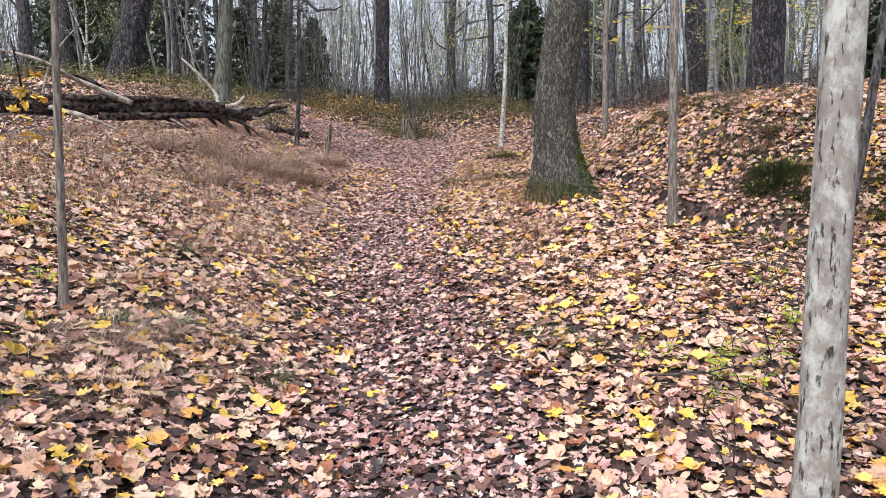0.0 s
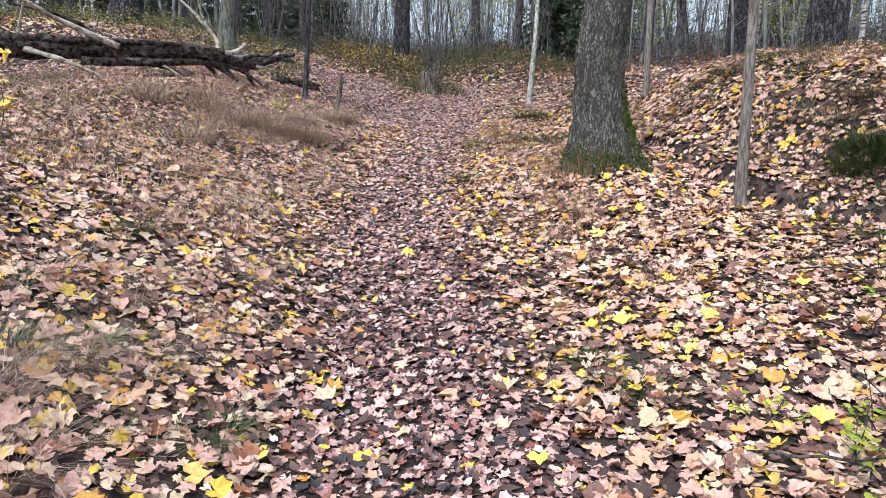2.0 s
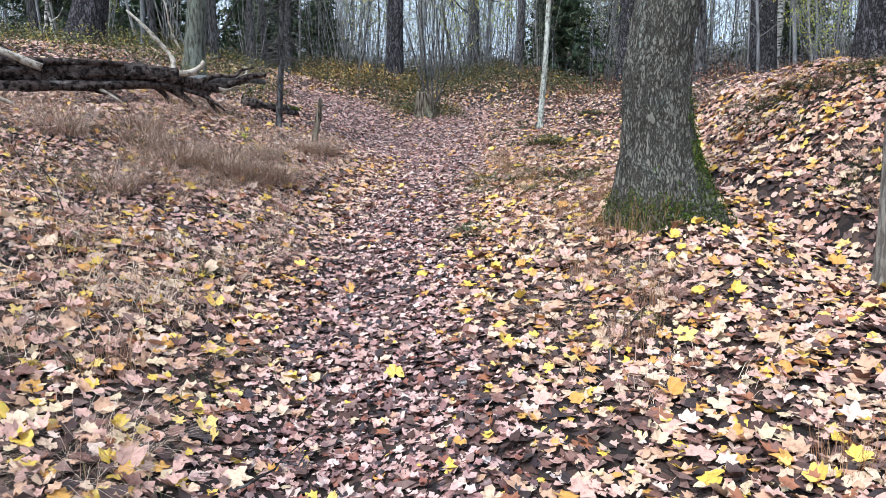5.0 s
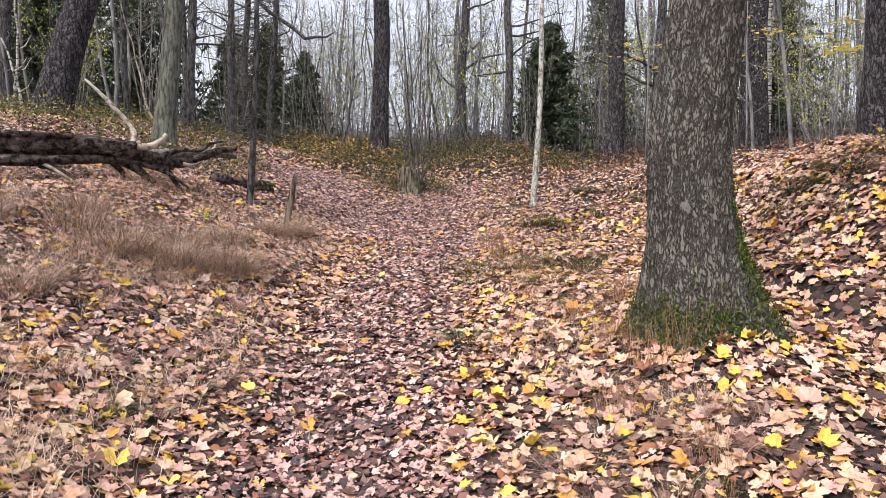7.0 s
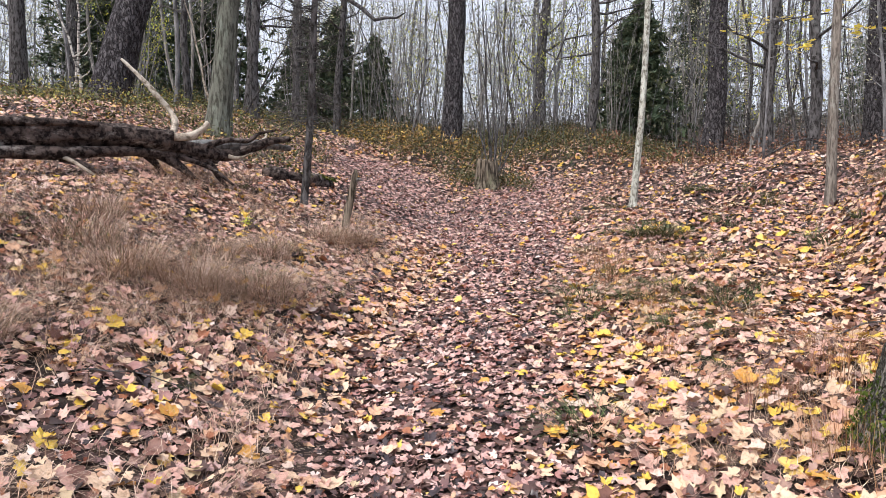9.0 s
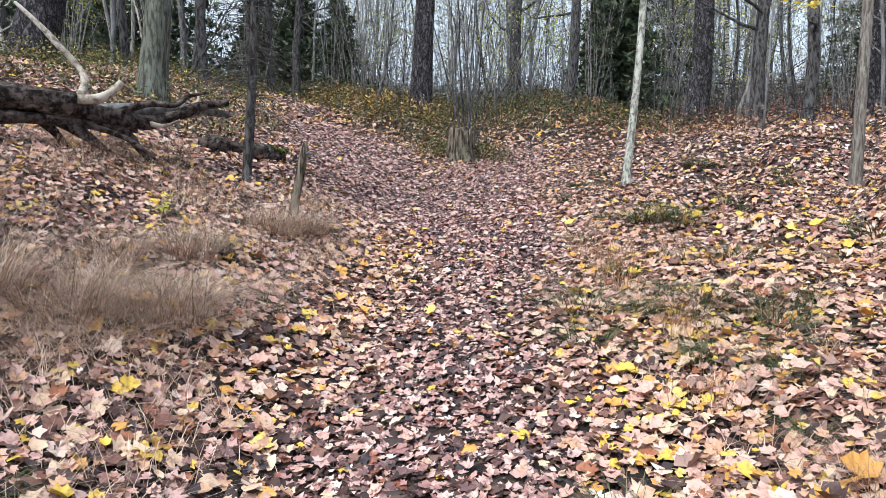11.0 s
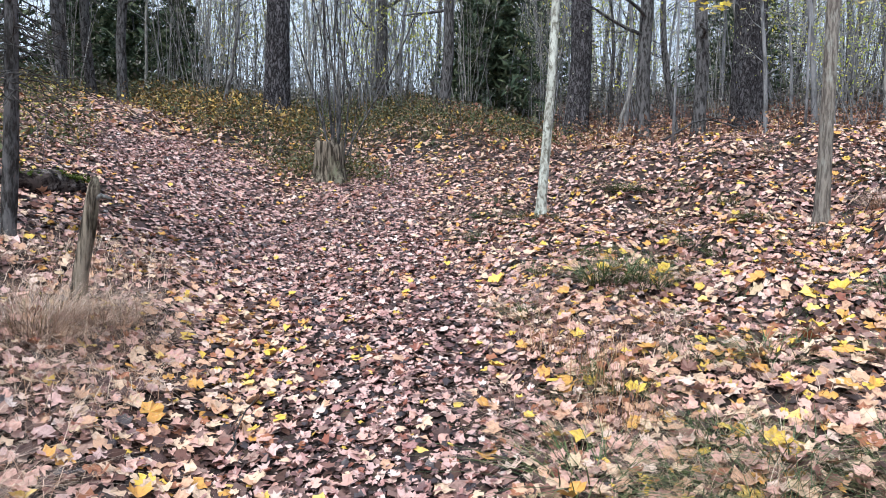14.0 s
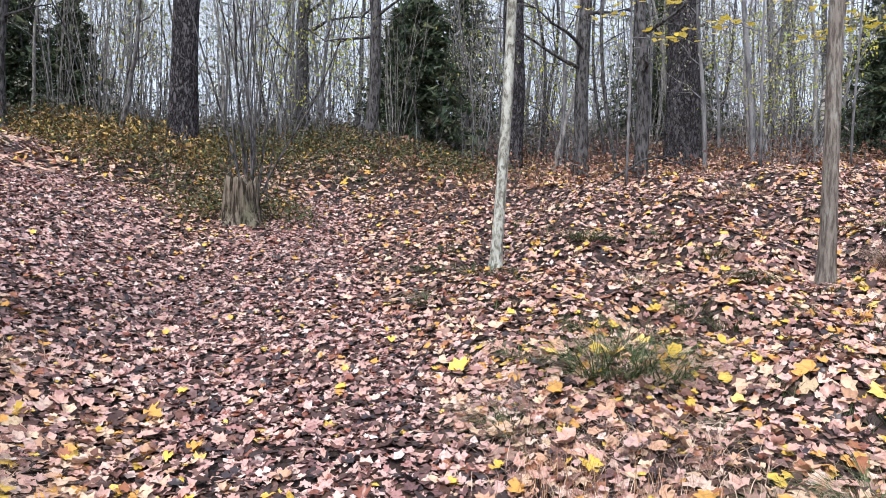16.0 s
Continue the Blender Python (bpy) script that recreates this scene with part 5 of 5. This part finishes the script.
lime = put(sprig("low lime-green seedling growing through the leaf litter", 1, 4, 0.3, 34, 0.045, LIME_LEAF), 1.25, 3.1, group="lime seedlings")
for u, v, a, sc in [(1.5, 3.3, 50, 0.9), (1.42, 2.85, 140, 1.1), (1.75, 3.0, 200, 1.2), (1.95, 3.6, 20, 1.3), (1.1, 3.45, 300, 0.8), (2.35, 4.4, 80, 1.2), (-2.35, 3.8, 80, 0.9), (-2.9, 4.6, 10, 0.9), (-2.6, 11.2, 30, 0.9)]:
    copy_at(lime, u, v, a, sc)
gold = put(sprig("yellow-leaved maple seedling on a thin bare stem", 2, 1, 0.8, 9, 0.11, YELLOW_LEAF, 0.4, True), -3.6, 6.4, group="maple seedlings")
for u, v, a, sc in [(-4.3, 6.6, 90, 1.3), (-4.1, 7.4, 200, 1.0), (-2.5, 10.7, 20, 0.45), (2.05, 11.7, 120, 0.3), (3.5, 9.3, 200, 0.35), (3.2, 8.7, 10, 0.3), (3.7, 8.0, 100, 0.45), (1.62, 14.8, 40, 0.4), (2.35, 10.9, 140, 0.35)]:
    copy_at(gold, u, v, a, sc)


def young_maple():
    thing = tagged(new("young_maple"), "thin young maple with layers of bright yellow leaves", "tree")
    r = random.Random(9)
    path = lean_path(4.2, (-0.02, 0), 0.05, 0.03, 7, 10)
    g = Geo()
    g.tube(path, [0.02 * (1 - 0.07 * i) for i in range(10)], 8)
    part("trunk", g, TWIG, thing)
    rg = np.random.default_rng(12)
    for i in range(6):
        z, a = r.uniform(1.4, 2.5), r.uniform(0, 6.283)
        pts = branch_points(path[0].lerp(path[-1], z / 4.2), (math.cos(a), math.sin(a), 0.15), r.uniform(0.6, 1.1), r, 0, 5, 0.1)
        g = Geo()
        g.tube(pts, [0.007, 0.006, 0.005, 0.004, 0.003, 0.002], 5, False)
        br = part("branch", g, TWIG, thing)
        n = 6
        c = np.array([tuple(p) for p in pts])[rg.integers(2, 6, n)] + rg.normal(0, 1, (n, 3)) * np.array([0.12, 0.12, 0.02])
        o = maple()
        ob = new("foliage", flakes("foliage", o[0], o[1], c, np.tile([0, 0, 1.0], (n, 1)), rg.uniform(0.09, 0.15, n), rg.uniform(0, 6.28, n), rg.normal(0, 0.2, (n, 3)), MAPLE_GOLD, 0.4, rng=rg))
        ob.parent = br
        tagged(ob, kind="stuff")
    return thing


ym = put(young_maple(), 5.9, 17.1, group="young maples")
for u, v, a, sc in [(7.9, 17.6, 120, 1.0), (9.6, 19.5, 40, 1.2), (3.95, 17.1, 200, 0.95)]:
    copy_at(ym, u, v, a, sc)

# ---- single bright leaves lying on top of the litter ----
def single_leaf(k):
    rg = np.random.default_rng(30 + k)
    o = maple() if k < 5 else oval(9)
    return flakes("maple_leaf" if k < 5 else "birch_leaf", o[0], o[1], np.zeros((1, 3)), np.array([[0, 0, 1.0]]), np.array([1.0]), np.zeros(1), np.zeros((1, 3)), YELLOW_LEAF, 0.45, rng=rg)


m, n, l, b = material("single_leaf", 0.45, 0.35)
oi = n.new("ShaderNodeObjectInfo")
cr = ramp(n, [(0, GOLD), (0.3, (0.8, 0.55, 0.12)), (0.45, AMBER), (0.68, PINK), (0.8, BUFF), (0.9, (0.78, 0.56, 0.16))], True)
l.new(oi.outputs["Random"], cr.inputs[0])
fn = noise_tex(n, l, coords(n, l, (6, 6, 6)), 1.0, 4)
l.new(mixer(n, l, 0.35, cr.outputs[0], fn.outputs["Color"], "OVERLAY"), b.inputs["Base Color"])
bumped(n, l, b, fn.outputs["Fac"], 0.4, 0.02)
pool = [single_leaf(k) for k in range(7)]
for me in pool:
    me.materials[0] = m
bright = [(1.86, 11.46), (0.18, 10.31), (0.31, 9.6), (0.81, 9.53), (0.01, 9.87), (0.12, 9.77), (-1.83, 10.38), (-1.47, 9.88), (-1.64, 9.6), (-1.38, 10.08), (-1.75, 9.83), (1.49, 12.22), (2.01, 12.73), (-2.01, 7.62), (-2.11, 8.61), (-2.05, 7.96),
          (1.22, 8.52), (0.62, 9.25), (0.18, 10.46), (-0.09, 8.31), (-1.75, 8.04), (1.67, 9.55), (0.36, 3.84), (-0.17, 3.83), (0.8, 3.44), (0.93, 4.23), (-0.88, 3.02), (-1.04, 2.68), (-1.47, 3.23), (-0.48, 2.77), (1.36, 3.44), (0.43, 2.67),
          (0.9, 2.33), (-1.26, 2.26), (-2.23, 3.38), (-1.88, 4.6), (0.34, 7.39), (-0.02, 7.17), (-1.21, 7.59), (-1.8, 7.19), (1.26, 6.48), (1.01, 7.06), (-1.47, 6.59)]
for i in range(290):
    k = rr.choice((0, 1, 2, 3, 4, 5, 6))
    v = 1.2 + 12.3 * rr.random() ** 0.9
    u = rr.uniform(-3.2, 3.2)
    if path_mask(np.array(u), np.array(v)) > 0.5 and rr.random() < 0.75:
        u += rr.choice((-1.6, 1.6))
    sz = rr.uniform(0.07, 0.14) if k < 5 else rr.uniform(0.04, 0.075)
    if i < len(bright):
        (u, v), k = bright[i], i % 6
        sz = 0.11 if k < 5 else 0.06
    ob = new("maple_leaf" if k < 5 else "birch_leaf", pool[k])
    ob.parent = ground
    nv = Vector(normals_at(np.array([u]), np.array([v]))[0]) + Vector((rr.gauss(0, 0.28), rr.gauss(0, 0.28), 0))
    ob.matrix_basis = Matrix.Translation(spot(u, v, 0.034)) @ nv.to_track_quat("Z", "Y").to_matrix().to_4x4() @ pose(0, 0, 0, 0, 0, rr.uniform(0, 360)) @ Matrix.Scale(sz, 4)
for u, v, kind, sc in [(0.27, 10.58, tuft_green, 1.5), (0.79, 10.27, tuft_green, 1.1), (1.0, 10.45, tuft_green, 1.2), (1.24, 10.11, tuft_green, 1.3), (1.13, 9.86, tuft_green, 1.1), (1.26, 10.36, tuft_green, 1.1), (1.13, 12.5, tuft_green, 1.6), (1.36, 12.45, tuft_green, 1.5),
                       (0.83, 10.66, tuft_green, 0.9), (0.71, 9.65, tuft_green, 1.0), (1.41, 11.16, tuft_green, 1.2), (2.52, 11.56, tuft_green, 1.6), (0.22, 10.06, tuft_green, 1.1), (0.08, 8.4, tuft_green, 1.2), (1.42, 12.8, tuft_green, 1.4), (0.58, 4.04, tuft_green, 0.9),
                       (0.77, 3.75, tuft_green, 0.8), (-1.62, 3.56, tuft_dry, 0.6), (-1.72, 3.31, tuft_dry, 0.55), (-1.48, 5.1, tuft_dry, 0.6), (-1.01, 3.35, tuft_green, 0.8), (-1.97, 11.86, tuft_dry, 0.9), (-3.0, 9.06, tuft_dry, 1.0), (-2.76, 9.13, tuft_dry, 0.9),
                       (0.9, 8.5, tuft_dry, 0.7), (1.1, 8.3, tuft_dry, 0.75), (0.75, 8.15, tuft_dry, 0.7), (1.3, 8.75, tuft_dry, 0.7), (1.0, 7.95, tuft_dry, 0.65), (0.72, 7.4, tuft_dry, 0.7), (0.9, 7.0, tuft_dry, 0.6), (0.3, 10.75, tuft_dry, 0.8), (0.15, 11.2, tuft_dry, 0.7)]:
    tuft(kind, u, v, rr.uniform(0, 360), sc)

# ---- bare seedlings and fallen twigs ----
rust = put(sprig("bare brown seedling with few rusty leaves", 5, 3, 0.55, 9, 0.06, SIDE_LEAF, 0.6), -2.57, 7.27, group="bare seedlings")
for u, v, a, sc in [(-3.1, 6.7, 40, 0.7), (-2.0, 5.2, 100, 0.6), (-1.75, 3.9, 10, 0.5), (-3.4, 8.3, 200, 0.9), (1.7, 3.3, 60, 1.1), (2.0, 4.2, 170, 1.0), (1.55, 2.6, 250, 0.8), (1.05, 2.3, 10, 0.9), (2.5, 5.0, 70, 0.9), (2.2, 9.4, 30, 0.6), (3.1, 11.7, 90, 0.7), (3.5, 13.2, 140, 0.8), (2.7, 12.4, 10, 0.6)]:
    copy_at(rust, u, v, a, sc)


def twig(a, b, radius, lift, seed):
    r = random.Random(seed)
    P = [spot(a[0] + (b[0] - a[0]) * t, a[1] + (b[1] - a[1]) * t, lift * math.sin(3.0 * t) + 0.03) + Vector((r.gauss(0, 0.015), r.gauss(0, 0.015), r.gauss(0, 0.008))) for t in [i / 9 for i in range(10)]]
    thing = tagged(new("fallen_twig"), "thin dark fallen twig lying on the leaves", "twig", "fallen twigs")
    g = Geo()
    g.tube(P, [radius * (1 - 0.07 * i) for i in range(10)], 6)
    part("stick", g, BROWN, thing)
    g = Geo()
    g.tube([P[4], P[4].lerp(P[6], 0.5) + Vector((0.05, 0.05, 0.06)), P[6] + Vector((0.1, 0.08, 0.08))], [radius * 0.6, radius * 0.5, radius * 0.25], 5)
    part("offshoot", g, BROWN, thing)
    return thing


for k, (a, b, rad, lift) in enumerate([((0.95, 3.25), (1.55, 2.6), 0.007, 0.1), ((2.03, 5.16), (2.5, 4.3), 0.006, 0.15), ((-0.44, 9.6), (-0.42, 10.0), 0.006, 0.01), ((-1.05, 11.0), (-1.03, 11.4), 0.006, 0.01), ((-2.2, 8.1), (-1.7, 8.3), 0.005, 0.05),
                                       ((1.4, 9.0), (1.9, 8.8), 0.006, 0.08), ((0.6, 6.0), (0.9, 6.5), 0.005, 0.02), ((-0.9, 5.0), (-0.6, 5.4), 0.005, 0.02), ((0.2, 12.9), (0.5, 13.3), 0.006, 0.02), ((3.0, 14.2), (3.6, 14.0), 0.008, 0.05), ((0.6, 18.9), (2.0, 19.6), 0.012, 0.2), ((4.2, 18.0), (6.0, 18.3), 0.02, 0.25)]):
    twig(a, b, rad, lift, k)
u, v = scatter(1100, 2.7, 5.4, 4.8, 9.8, lambda a, b: np.exp(-((a - 3.7) / 0.9) ** 2) * (patchy(2.3 * a, 2.1 * b) > 0.42))
undergrowth("bilberry_shrubs", "dark low shrubs and moss on the face of the bank", u, v, rng.uniform(0.03, 0.14, len(u)), SHRUB_LEAF, 18, 0.028)
u, v = scatter(420, -6, -2.8, 5.0, 10.0, lambda a, b: 0.3 + 0.7 * (patchy(a, b * 1.4) > 0.5))
undergrowth("bilberry_shrubs", "low green and brown shrubs on the slope below the fallen tree", u, v, rng.uniform(0.06, 0.22, len(u)), SHRUB_LEAF, 16, 0.03)

# ---- grass: a thin mat of dry and green blades on the slope and the ridge ----
def grass_mat(name, label, u, v, height, width, mat, seed):
    rg = np.random.default_rng(seed)
    n = len(u)
    p = out(u, v, land(u, v))
    a, ln = rg.uniform(0, 6.28, n), rg.uniform(0.5, 1.2, n) * height
    lean = rg.uniform(0.4, 1.5, n)
    d = np.stack([np.cos(a), np.sin(a), np.zeros(n)], 1)
    sd = np.stack([-np.sin(a), np.cos(a), np.zeros(n)], 1) * width
    up = np.array([0, 0, 1.0])
    rows = []
    for s, w in ((0, 1), (0.5, 0.8), (1, 0.15)):
        c = p + d * (ln * lean * s * (0.6 + 0.6 * s))[:, None] + up * (ln * s * (1.15 - 0.5 * s * np.minimum(lean, 1.2)))[:, None]
        rows += [c - sd * w, c + sd * w]
    V = np.stack(rows, 1).reshape(-1, 3)
    f = np.array([(0, 1, 3, 2), (2, 3, 5, 4)])
    F = (f[None] + (np.arange(n) * 6)[:, None, None]).reshape(-1, 4)
    me = bpy.data.meshes.new(name)
    me.from_pydata(V.tolist(), [], F.tolist())
    me.materials.append(mat)
    return tagged(new(name, me), label, "grass", kind="stuff")


def clumped(count, u0, u1, v0, v1, per, spread, keep):
    a, b = scatter(count, u0, u1, v0, v1, keep)
    a, b = np.repeat(a, per), np.repeat(b, per)
    return a + rng.normal(0, spread, len(a)), b + rng.normal(0, spread, len(a))


u, v = clumped(760, -5.8, -1.5, 5.5, 13.5, 40, 0.13, lambda a, b: 0.35 + 0.65 * (patchy(1.4 * a, 1.2 * b) > 0.45))
grass_mat("dry_grass", "thin dry pinkish-tan grass on the slope", u, v, 0.17, 0.0016, DRY_GRASS, 1)
u, v = clumped(170, -4.5, -1.0, 2.0, 7.0, 30, 0.08, lambda a, b: 0.6 + 0 * a)
grass_mat("dry_grass", "short dry and greenish grass between the leaves", u, v, 0.1, 0.0016, GREEN_GRASS, 2)
u, v = clumped(95, 0.3, 1.3, 5.5, 13.0, 36, 0.07, lambda a, b: 0.7 + 0 * a)
grass_mat("dry_grass", "dry reddish grass along the edge of the path", u, v, 0.13, 0.0015, DRY_GRASS, 3)
u, v = clumped(120, 0.9, 5.0, 9.5, 16.5, 60, 0.05, lambda a, b: 0.5 + 0 * a)
grass_mat("green_grass", "small green grass patches on the ridge", u, v, 0.09, 0.0018, GREEN_GRASS, 4)
u, v = clumped(120, 2.6, 4.6, 5.6, 10.5, 50, 0.09, lambda a, b: patchy(2.3 * a, 2.1 * b) > 0.5)
grass_mat("green_grass", "dark tufty grass hanging on the bank", u, v, 0.12, 0.002, GREEN_GRASS, 5)
